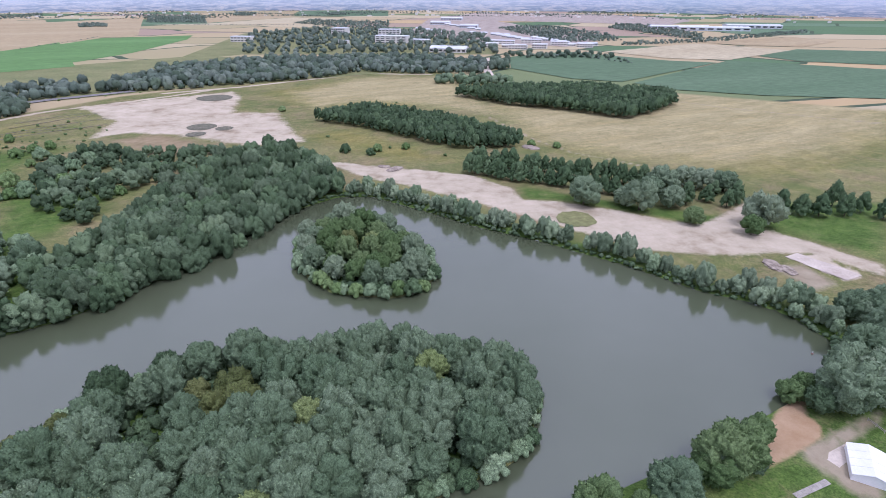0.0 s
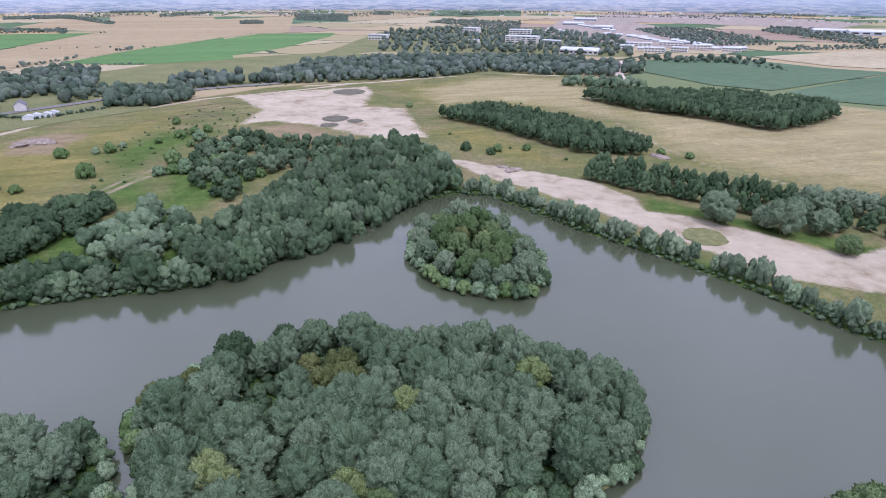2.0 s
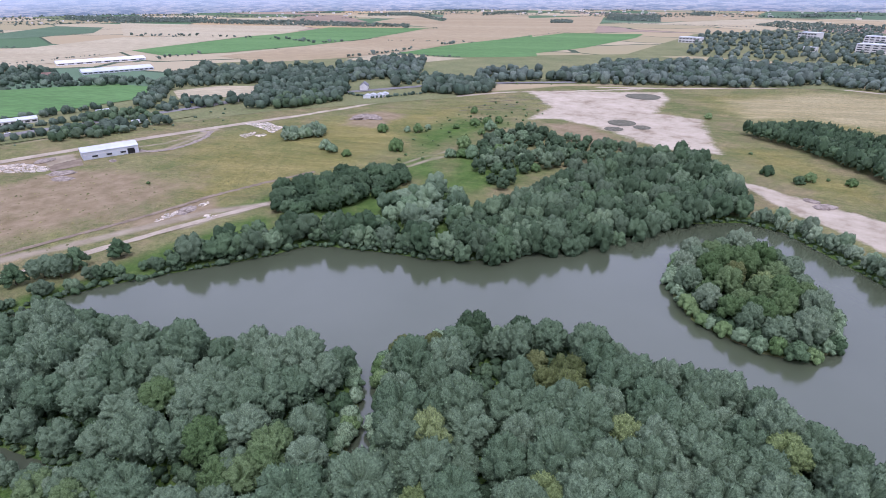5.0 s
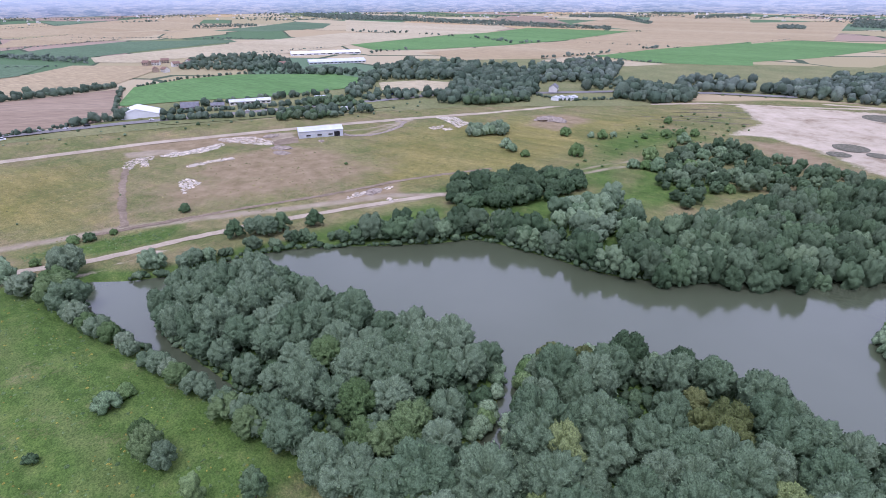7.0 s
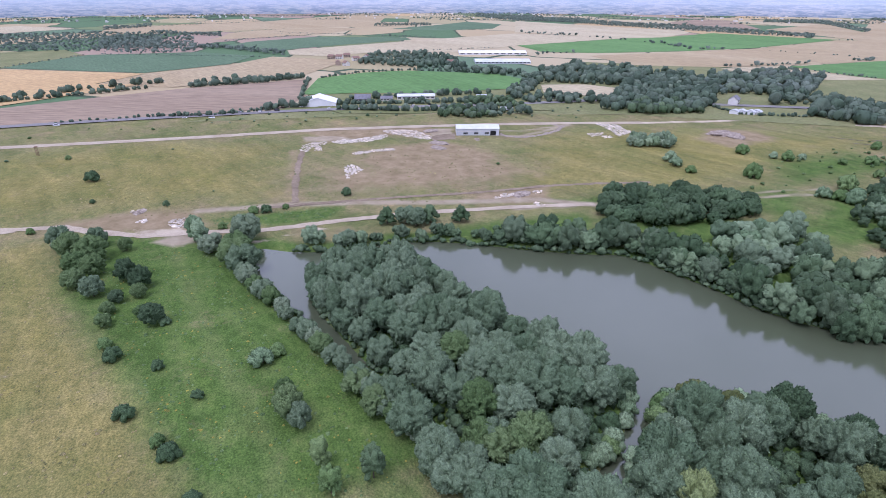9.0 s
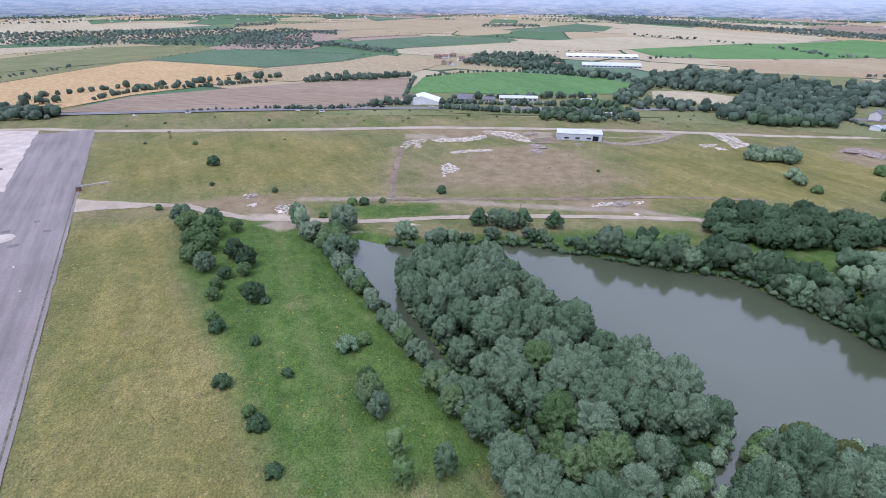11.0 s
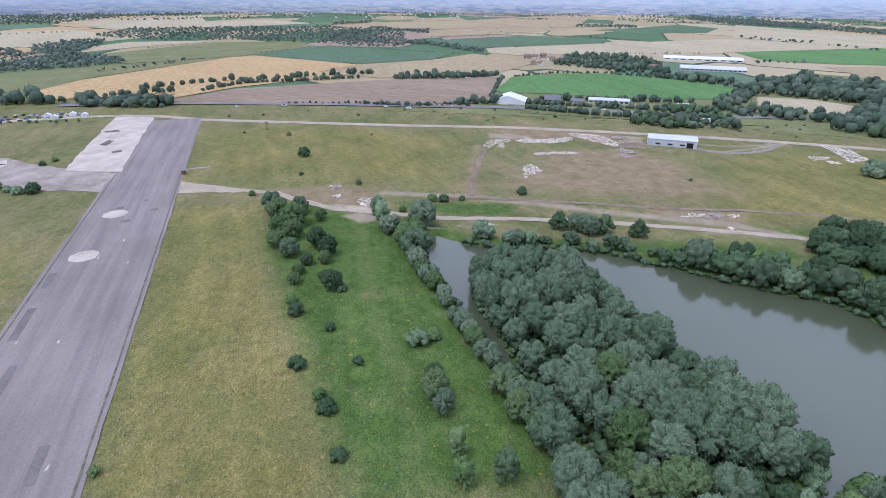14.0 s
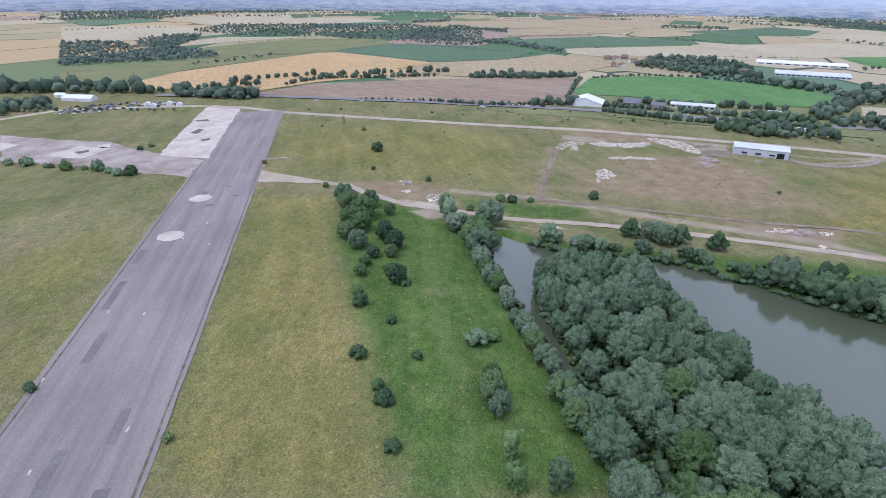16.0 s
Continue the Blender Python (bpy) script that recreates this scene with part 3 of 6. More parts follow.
# ---- farm fields round the airfield ----
FIELDS = [
    ("crop", "bright green crop field", [(-705, 7), (-846, 34), (-891, 106), (-899, 180), (-823, 308), (-753, 329), (-684, 276), (-676, 171), (-700, 79), (-702, 37)]),
    ("meadow", "rough green paddocks about the smallholdings", [(-647, 9), (-632, 121), (-631, 270), (-537, 270), (-555, 138), (-574, 45)]),
    ("pale", "small pale mown pasture", [(-705, 329), (-692, 389), (-630, 430), (-591, 404), (-618, 323), (-646, 306)]),
    ("plough", "bare reddish-brown ploughed field", [(-597, -365), (-689, -331), (-751, -226), (-796, -137), (-841, 21), (-698, 12), (-624, -13), (-606, -144), (-596, -234)]),
    ("teal", "dark green bean field", [(173, 896), (198, 1058), (335, 1159), (478, 996), (555, 961), (405, 836), (301, 749), (238, 783)]),
    ("teal", "dark green bean field", [(346, 682), (313, 738), (411, 829), (595, 994), (788, 863), (569, 609), (435, 637)]),
    ("pale", "pale straw field", [(418, 1158), (705, 1339), (837, 1174), (600, 1002), (495, 1032)]),
    ("teal", "green crop field", [(694, 1066), (866, 1198), (1030, 1146), (837, 921), (721, 973)]),
    ("straw", "ripe straw-coloured corn field", [(736, 1369), (1091, 1547), (1112, 1399), (915, 1249), (787, 1308)]),
    ("orange", "ripe orange-gold barley field", [(-642, -565), (-742, -574), (-1049, -496), (-1079, -461), (-966, -227), (-880, -263), (-746, -357), (-642, -384), (-592, -511)]),
    ("orange", "ripe orange-gold barley headland", [(-616, -373), (-705, -331), (-780, -263), (-847, -209), (-872, -274), (-787, -350), (-679, -394)]),
    ("straw", "ripe golden corn field", [(-850, -273), (-958, -225), (-1055, -107), (-1176, -38), (-1073, 102), (-897, 18), (-810, -157)]),
    ("teal", "blue-green crop field", [(-1098, -476), (-1191, -450), (-1303, -401), (-1308, -194), (-1203, -74), (-1065, -108), (-974, -229)]),
    ("meadow", "tan mown field", [(-1028, -783), (-1367, -687), (-1436, -487), (-1301, -411), (-1101, -465), (-929, -633)]),
    ("pale", "pale straw field", [(-1075, -837), (-1258, -783), (-1425, -683), (-1352, -894), (-1228, -901)]),
    ("meadow", "olive meadow beside woods", [(-710, -758), (-847, -666), (-922, -628), (-1089, -466), (-1049, -496), (-754, -577), (-642, -565), (-633, -613), (-610, -657)]),
    ("pale", "pale yellow stubble field", [(-1555, -1607), (-1755, -1338), (-1510, -1014), (-1388, -982), (-1198, -1024), (-1083, -1133)]),
    ("pale", "pale straw field", [(-2073, -1587), (-2920, -1512), (-2352, -1196), (-2537, -987), (-2301, -727), (-2030, -901), (-1854, -1238)]),
    ("teal", "blue-green crop field", [(-1430, -174), (-1572, -98), (-1702, 68), (-1619, 321), (-1532, 319), (-1425, 131), (-1320, -9), (-1331, -98)]),
    ("pale", "wide pale green-gold field", [(-1307, -9), (-1495, 311), (-1697, 687), (-1451, 951), (-1292, 532), (-1171, 351), (-1202, 154), (-1159, 62), (-1209, -4)]),
    ("crop", "bright green crop field", [(-1292, 532), (-1434, 931), (-1439, 1040), (-1559, 1307), (-1239, 1455), (-1095, 1045), (-1069, 833), (-1079, 637), (-1126, 523)]),
    ("straw", "wide ripe corn field", [(-1035, 585), (-1058, 825), (-1082, 1034), (-1222, 1436), (-1199, 1490), (-1678, 1630), (-1936, 2170), (-1423, 1788), (-1552, 2334), (-1426, 2419), (-851, 1470), (-813, 1120), (-805, 916), (-808, 714), (-874, 577)]),
    ("crop", "bright green crop field", [(-787, 835), (-813, 1062), (-799, 1246), (-806, 1395), (-531, 943), (-570, 900), (-656, 834)]),
    ("pale", "narrow pale stubble strip", [(-796, 699), (-775, 795), (-622, 843), (-643, 757), (-762, 695)]),
    ("pale", "pale stubble field", [(-2495, 1010), (-1900, 1203), (-1701, 1299), (-1584, 1248), (-1439, 1040), (-1434, 931), (-1749, 708)]),
    ("plough", "bare brown hillside field", [(-2181, 1599), (-2444, 1928), (-2269, 1994), (-1683, 1618), (-1773, 1405)]),
    ("teal", "blue-green crop field", [(-2033, 346), (-2219, 555), (-2477, 774), (-2235, 845), (-1953, 705), (-1903, 494)]),
    ("straw", "ripe pinkish corn field", [(-1657, -214), (-1774, 64), (-2124, 301), (-2131, -47), (-1928, -185), (-1767, -192)]),
    ("straw", "ripe pinkish corn field", [(-2551, -706), (-2454, -477), (-2692, -109), (-3621, 455), (-3553, 613), (-2197, 312), (-2131, -47), (-1950, -413), (-1962, -551)]),
    ("straw", "wide ripe corn field", [(-2076, 2589), (-1795, 2559), (-1316, 2258), (-1133, 2624), (-715, 1599), (-779, 1532), (-788, 1211), (-817, 986)]),
    ("crop", "bright green crop field", [(-797, 961), (-780, 1198), (-769, 1513), (-574, 1609), (-541, 1471), (-533, 1152), (-557, 1018), (-580, 932), (-649, 892), (-713, 854)]),
    ("straw", "ripe corn field", [(-1162, 3261), (-598, 3326), (-522, 2744), (-732, 2224), (-940, 2828)]),
    ("teal", "green crop field", [(-628, 3596), (-92, 3649), (-72, 2852), (-520, 2807)]),
    ("pale", "narrow pale stubble field", [(-888, 2095), (-719, 2185), (-498, 2687), (-198, 2549), (-429, 2250), (-674, 2076)]),
    ("meadow", "rough pasture among hedgerow trees", [(-616, 264), (-746, 339), (-790, 624), (-535, 663), (-435, 575), (-502, 400), (-521, 319)]),
    ("meadow", "grassy verge and paddocks beside the main road", [(-597, 298), (-954, 499), (-824, 694), (-597, 911), (-401, 1090), (-20, 989), (-30, 850), (-300, 706), (-448, 597), (-491, 401)]),
]
FIELDS.append(("meadow", "rough green verges beyond the perimeter road", [(-575, -113), (-594, -53), (-637, 8), (-769, 21), (-727, 77), (-733, 242), (-794, 374), (-763, 616), (-663, 841), (-391, 512), (-498, 331), (-554, 156), (-566, -5)]))
FIELDS.append(("meadow", "green grounds of the business park", [(-406, 1003), (-312, 1119), (184, 1108), (252, 1633), (87, 1938), (-296, 1994), (-458, 1676)]))
for i, (mat, label, outline) in enumerate(FIELDS):
    flat("field", outline, 0.78 - 0.015 * i, MAT[mat], label, edge=25.0)


# ---- runway, hardstanding, roads ----
RUN = Vector((-0.917, -0.398))          # the runway's way
SIDE = Vector((-0.398, 0.917))


def on_runway(a, b):
    """A place a metres along the runway and b metres from its north edge towards its south edge."""
    p = Vector((-76, -92)) + RUN * a - SIDE * b
    return (p.x, p.y)


def strip(a0, a1, b0, b1):
    return [on_runway(a0, b0), on_runway(a1, b0), on_runway(a1, b1), on_runway(a0, b1)]


def scatter(outline, gap, seed, inset=0.0):
    """Points in an outline, none closer than gap to another."""
    g = np.random.default_rng(seed)
    p = np.array(outline, float)
    lo, hi = p.min(0), p.max(0)
    c = g.uniform(lo, hi, (int(np.prod(hi - lo) / gap ** 2 * 9) + 30, 2))
    c = c[away(outline, c[:, 0], c[:, 1]) < -inset]
    kept, cells = [], collections.defaultdict(list)
    for q in c:
        i, j = int(q[0] // gap), int(q[1] // gap)
        if all((q[0] - k[0]) ** 2 + (q[1] - k[1]) ** 2 > gap * gap for m in (-1, 0, 1) for n in (-1, 0, 1) for k in cells[i + m, j + n]):
            kept.append(q)
            cells[i, j].append(q)
    return [(float(a), float(b)) for a, b in kept]


def ragged(outline, step, amount, seed):
    """The same outline with a slightly broken edge."""
    g = random.Random(seed)
    out = []
    for (ax, ay), (bx, by) in zip(outline, outline[1:] + outline[:1]):
        n = max(1, int(math.hypot(bx - ax, by - ay) / step))
        out += [(ax + (bx - ax) * i / n + g.uniform(-amount, amount), ay + (by - ay) * i / n + g.uniform(-amount, amount)) for i in range(n)]
    return out


def disc(x, y, r, seed, wob=0.06, n=28):
    g = random.Random(seed)
    return [(x + math.cos(k * 2 * math.pi / n) * r * (1 + g.uniform(-wob, wob)), y + math.sin(k * 2 * math.pi / n) * r * (1 + g.uniform(-wob, wob))) for k in range(n)]


def ribbon(line, half):
    """The outline of a strip along a line."""
    left, right = [], []
    for i, (x, y) in enumerate(line):
        a, b = line[max(i - 1, 0)], line[min(i + 1, len(line) - 1)]
        d = Vector((b[0] - a[0], b[1] - a[1])).normalized() * half
        left.append((x - d.y, y + d.x))
        right.append((x + d.y, y - d.x))
    return left + right[::-1]


flat("runway", ragged(strip(-170, 482, 0, 46.5), 9, 0.35, 1), 0.22, MAT["runway"], "weathered purple-grey tarmac runway, cracked and patched", "runway", 12)
for b0 in (1.4, 44.2):
    flat("runway_edge", ragged(strip(-170, 300, b0, b0 + 0.7), 9, 0.12, 2), 0.245, MAT["edging"], "weed-grown edge joint of the runway", "kerb", 12)
flat("hardstanding", ragged([(-340, -294), (-372, -309), (-514, -372), (-515, -332), (-423, -291), (-341, -253), (-340, -275)], 7, 0.8, 3), 0.25, MAT["concrete"], "pale bleached concrete hardstanding beside the runway", "pavement", 12)
flat("taxiway", ragged([(-361, -465), (-360, -407), (-365, -357), (-354, -331), (-344, -295), (-338, -254), (-300, -240), (-300, -281), (-303, -311), (-301, -365), (-298, -392)], 7, 1.2, 4), 0.235, MAT["stain"], "stained grey concrete taxiway with worn pale patches", "pavement", 12)
for i, outline in enumerate(([(-318, -374), (-348, -373), (-350, -344), (-318, -342)], [(-343, -444), (-339, -421), (-321, -419)], [(-353, -362), (-360, -355), (-350, -345), (-347, -351)])):
    flat("concrete_patch", ragged(outline, 6, 0.8, 6 + i), 0.27, MAT["concrete"], "pale worn concrete patch on the taxiway", "pavement", 12)
for i, outline in enumerate(([(-408, -316), (-423, -318), (-422, -312), (-406, -308)], [(-452, -343), (-460, -334), (-454, -328), (-449, -338)], [(-389, -293), (-396, -289), (-390, -284), (-385, -288)], [(-332, -363), (-340, -356), (-336, -352), (-328, -354)])):
    flat("weed_patch", ragged(outline, 5, 0.6, 11 + i), 0.3, MAT["edging"], "dark weedy patch on the pale concrete", "pavement", 12)
for x, y in [(-266, -207), (-214, -188)]:
    flat("painted_circle", disc(x, y, 6.4, 5, 0.06, 40), 0.29, MAT["concrete"], "pale round concrete patch on the runway", "pavement", 30)
for i, (a0, a1, b0, b1) in enumerate(((60, 78, 33, 36), (95, 118, 39, 42), (135, 150, 40, 43), (20, 34, 12, 15), (-12, 4, 8, 12), (-8, 20, 24, 27), (205, 209, 20, 25), (220, 223, 8, 12), (228, 232, 27, 31), (238, 241, 15, 18))):
    flat("tarmac_patch", ragged(strip(a0, a1, b0, b1), 4, 0.3, 20 + i), 0.275, MAT["patch"], "darker tarmac repair patch on the runway", "pavement", 12)
for i, (a, b) in enumerate(((88, 24), (92, 38), (24, 10), (150, 12), (160, 26), (178, 18), (52, 44), (12, 30))):
    flat("chalk_mark", ragged(strip(a, a + 2.0, b, b + 0.7), 1, 0.3, 40 + i), 0.3, MAT["concrete"], "scuffed white paint mark on the runway", "marking", 12)


def plates(name, outline, seed, label):
    """Broken slabs lying close together, each cracked off at its own angle."""
    g = random.Random(seed)
    bm = bmesh.new()
    for x, y in scatter(outline, 1.7, seed, -0.6):
        n, r, turn = g.randrange(4, 7), g.uniform(0.5, 1.75), g.uniform(0, 6.28)
        ring = [(x + math.cos(turn + k * 2 * math.pi / n) * r * g.uniform(0.7, 1.3), y + math.sin(turn + k * 2 * math.pi / n) * r * g.uniform(0.7, 1.3)) for k in range(n)]
        top = g.uniform(0.16, 0.32)
        low, high = [bm.verts.new((a, b, -0.05)) for a, b in ring], [bm.verts.new((a, b, top + g.uniform(-0.03, 0.03))) for a, b in ring]
        bm.faces.new(high)
        for k in range(n):
            bm.faces.new((low[k], low[(k + 1) % n], high[(k + 1) % n], high[k]))
    me = bpy.data.meshes.new(name)
    bm.to_mesh(me)
    bm.free()
    me.materials.append(MAT["slabs"])
    return tagged(new(name, me), label, "concrete", kind="stuff")

# the perimeter road, dirt tracks and broken concrete of the old airfield
PERIMETER = [(-519, -372), (-521, -332), (-510, -279), (-507, -169), (-506, -87), (-507, -41), (-508, 25), (-501, 90), (-489, 186), (-476, 252), (-459, 326)]
flat("perimeter_road", ragged(ribbon(PERIMETER, 5.0), 8, 0.5, 71), 0.20, MAT["gravel"], "worn grey-brown perimeter road across the airfield", "road", 12)
DIRT_TRACK = [(-318, -197), (-319, -186), (-317, -173), (-312, -152), (-310, -130), (-300, -115), (-286, -85), (-284, -65), (-281, -44), (-278, -22), (-281, 17), (-281, 66), (-278, 95), (-276, 116), (-273, 138), (-268, 167)]
flat("dirt_track", ragged(ribbon(DIRT_TRACK, 2.6), 4, 0.5, 72), 0.205, MAT["gravel"], "pale dirt track running behind the lake", "track", 12)
flat("track_mouth", ragged([(-326, -202), (-318, -176), (-313, -152), (-308, -152), (-306, -172), (-302, -192)], 4, 0.6, 73), 0.212, MAT["gravel"], "pale dusty track mouth at the runway", "track", 12)
flat("rutted_track", ragged(ribbon([(-312, -25), (-312, 1), (-311, 32), (-310, 61), (-306, 103), (-306, 125), (-307, 151), (-303, 187), (-296, 224)], 1.8), 3, 0.7, 74), 0.195, MAT["earth"], "brown rutted track across the grass", "track", 12)
flat("rutted_track", ragged(ribbon([(-436, 0), (-398, -4), (-353, -7), (-316, -8)], 2.2), 3, 0.8, 75), 0.2, MAT["earth"], "brown rutted track across the grass", "track", 12)
flat("rutted_track", ragged(ribbon([(-452, 173), (-440, 177), (-434, 190), (-437, 208), (-450, 230), (-466, 244), (-473, 237)], 2.6), 3, 0.9, 76), 0.2, MAT["rubble"], "stony loop track beside the shed", "track", 12)
flat("shed_yard", ragged([(-454, 110), (-461, 117), (-463, 135), (-442, 130), (-443, 109)], 4, 0.8, 77), 0.215, MAT["earth"], "dark bare yard beside the shed", "yard", 12)
for i, outline in enumerate((
        [(-460, 25), (-466, 34), (-463, 43), (-469, 60), (-476, 75), (-470, 75), (-460, 67), (-453, 54), (-455, 42), (-451, 33)],
        [(-491, 73), (-490, 88), (-485, 102), (-466, 108), (-455, 112), (-448, 108), (-452, 101), (-462, 93), (-471, 85), (-479, 78)],
        [(-436, -2), (-455, 2), (-461, 8), (-462, 21), (-453, 18), (-450, 14), (-435, 15), (-435, 10), (-448, 11), (-447, 7), (-434, 3)],
        [(-420, 38), (-425, 54), (-426, 72), (-421, 71), (-420, 55), (-416, 40)],
        [(-383, 29), (-387, 32), (-384, 37), (-374, 40), (-365, 34), (-366, 30), (-357, 28)],
        [(-431, 252), (-433, 260), (-431, 266), (-424, 259), (-421, 250)],
        [(-419, 259), (-420, 268), (-414, 265), (-413, 258)],
        [(-468, 281), (-464, 292), (-458, 297), (-440, 293), (-427, 294), (-423, 284), (-416, 274), (-430, 278), (-447, 280)],
        [(-296, 114), (-299, 123), (-299, 132), (-296, 127), (-293, 118), (-293, 113)],
        [(-280, 132), (-279, 136), (-275, 138), (-274, 134)],
        [(-300, 141), (-300, 147), (-296, 145), (-295, 140)],
        [(-300, -76), (-306, -73), (-307, -68), (-297, -65), (-293, -68), (-296, -72)],
        [(-326, -100), (-327, -95), (-323, -94), (-323, -98)],
        [(-310, -93), (-310, -88), (-307, -88), (-306, -92)],
        )):
    plates("broken_concrete", outline, 300 + i, "bleached slabs of broken concrete in the grass")

# grassed rings and dark rounds on the bare concrete by the far wood
for i, (x, y, r) in enumerate(((-186.0, 501.0, 13.0), (-164.0, 494.0, 8.0), (-182.0, 473.0, 8.5), (-220.0, 649.0, 20.0))):
    flat("grass_round", disc(x, y, r, i, 0.07), 0.3, MAT["edging"], "round of dark grass left in bare concrete", "grass patch", 30)
flat("grass_round", disc(93.0, 266.0, 11.0, 8, 0.1), 0.3, MAT["meadow"], "round green island in the pale track", "grass patch", 30)
flat("concrete_slab", ragged([(179, 214), (188, 217), (202, 194), (191, 190)], 6, 0.6, 9), 0.3, MAT["concrete"], "bare pale concrete floor slab of a vanished hut", "slab", 12)
flat("bare_gravel", ragged([(9, 1677), (115, 2572), (389, 2387), (492, 1725), (513, 1473), (362, 1258), (199, 1375)], 40, 6, 10), 0.7, MAT["stain"], "pale bare gravel yard of the works", "yard", 60)
flat("bare_gravel", ragged([(113, 2521), (453, 3416), (1133, 3128), (1301, 2513), (974, 2082), (653, 2307)], 40, 8, 12), 0.72, MAT["stain"], "wide grey-brown quarry floor", "yard", 60)
flat("farm_track", ribbon([(152, 1040), (131, 877), (126, 809)], 6), 0.75, MAT["concrete"], "broad pale track running up to the works", "track", 20)
main = [(-560, -468), (-588, -353), (-601, -184), (-604, 4), (-592, 145), (-583, 246), (-577, 333)] + [(-593, 272), (-578, 344)] + [(-478, 545), (-404, 638), (-331, 698)]
flat("main_road", ribbon(main, 6.5), 0.8, MAT["asphalt"], "grey asphalt main road beyond the airfield", "road", 25)
for i, line in enumerate(([(-355, 502), (-333, 532), (-311, 567)], [(-349, 477), (-321, 511), (-288, 544)], [(-343, 453), (-313, 487), (-276, 515)], [(-366, 451), (-339, 477), (-308, 507)], [(-362, 522), (-342, 548), (-324, 569)])):
    flat("ridge_line", ribbon(line, 0.8), 0.24 + 0.01 * i, MAT["edging"], "dark weedy furrow across the old grass field", "furrow", 12)


# ---- trees ----
def ball(level):
    bm = bmesh.new()
    bmesh.ops.create_icosphere(bm, subdivisions=level, radius=1)
    v = np.array([p.co[:] for p in bm.verts])
    f = np.array([[p.index for p in q.verts] for q in bm.faces])
    bm.free()
    return v, f


BALL = {k: ball(k) for k in (1, 2, 3, 4, 5)}
PROFILE = {  # half width by height, lowest to highest
    "willow": (0.62, 0.92, 1.0, 0.9, 0.62),
    "round": (0.55, 0.9, 1.0, 0.85, 0.5),
    "cone": (0.95, 1.0, 0.85, 0.58, 0.2),
    "shrub": (0.9, 1.0, 0.9, 0.7, 0.4),
    "tall": (0.85, 1.0, 1.0, 0.92, 0.7),
}


def crown(kind, seed, wide, low, high, lobes, tufts, tuft, level=4):
    """Points and faces of a crown: billows standing out of one leafy mass, roughened by sprays, with loose leaf tufts over it."""
    g = np.random.default_rng(seed)
    way, faces = BALL[level]
    mid = low + 0.42 * (high - low)
    centre, size = [(0.0, 0.0, 0.0)], [wide * 0.19]
    for k in range(lobes):
        h = ((k + 0.5) / lobes) ** 0.8
        reach = np.interp(h, np.linspace(0, 1, 5), PROFILE[kind]) * wide * 0.5
        r = wide * (g.uniform(0.125, 0.205) if level > 2 else g.uniform(0.14, 0.24)) * (0.7 if kind == "cone" and h > 0.55 else 1.0)
        a = k * 2.39996 + g.uniform(-0.5, 0.5)
        out = max(reach - r * 0.5, 0.0) * g.uniform(0.78, 1.12)
        centre.append((math.cos(a) * out, math.sin(a) * out, low - mid + r * 0.6 + (high - low - r * 1.5) * h + g.uniform(-0.03, 0.03) * wide))
        size.append(r)
    centre, size = np.array(centre), np.array(size)
    # how far the outermost billow reaches in each direction
    dot = way @ centre.T
    disc = dot ** 2 - (centre ** 2).sum(1)[None] + size[None] ** 2
    reach = np.where(disc > 0, dot + np.sqrt(np.maximum(disc, 0)), 0.0)
    reach = np.where(reach > 0, reach, 0.0).max(1)
    reach = np.maximum(reach, wide * 0.16)
    rough = sum(np.sin(way @ g.normal(size=(3, 12)) * f + g.uniform(0, 6.28, 12)).mean(1) for f in (9.0, 19.0))
    # rosettes of leaves: small domes all over the billows
    count = {5: 900, 4: 420, 3: 140, 2: 60, 1: 20}[level]
    seeds = g.normal(size=(count, 3))
    seeds /= np.linalg.norm(seeds, axis=1, keepdims=True)
    dots = way @ seeds.T
    best = np.arccos(np.clip(dots.max(1), -1, 1)) * math.sqrt(count) / 2.2
    lift = g.uniform(0.5, 1.3, count)[dots.argmax(1)] * (1 - best ** 2) - 0.5
    rosette = {5: 0.05, 4: 0.048, 3: 0.04, 2: 0.055, 1: 0.05}[level] * wide * (0.75 if kind == "shrub" else 1.0)
    reach = reach * (1 + 0.09 * rough) + (lift + g.normal(scale=0.16, size=len(way))) * rosette
    body = way * reach[:, None]
    body[:, 2] = np.maximum(body[:, 2] + mid, low * 0.5)
    spot = g.choice(len(way), tufts)
    spot = spot[body[spot, 2] > low + 0.12 * (high - low)]
    m = len(spot)
    p = body[spot]
    d = way[spot] + g.normal(scale=0.45, size=(m, 3)) + (0, 0, 0.25)
    d /= np.linalg.norm(d, axis=1, keepdims=True)
    u = np.cross(d, g.normal(size=d.shape))
    u /= np.linalg.norm(u, axis=1, keepdims=True)
    w = np.cross(d, u)
    long, broad = tuft * g.uniform(0.5, 1.1, (m, 1)), tuft * g.uniform(0.3, 0.6, (m, 1))
    quad = np.stack((p - u * broad, p - d * long * 0.3 - w * broad * 0.3, p + u * broad, p + d * long + w * broad * 0.4), 1).reshape(-1, 3)
    i = np.arange(m)[:, None] * 4 + len(body)
    faces = faces[way[faces][:, :, 2].mean(1) > -0.62]     # the shaded underside stays open about the trunk
    return np.concatenate((body, quad)), np.concatenate((faces, i + [0, 1, 3], i + [1, 2, 3]))


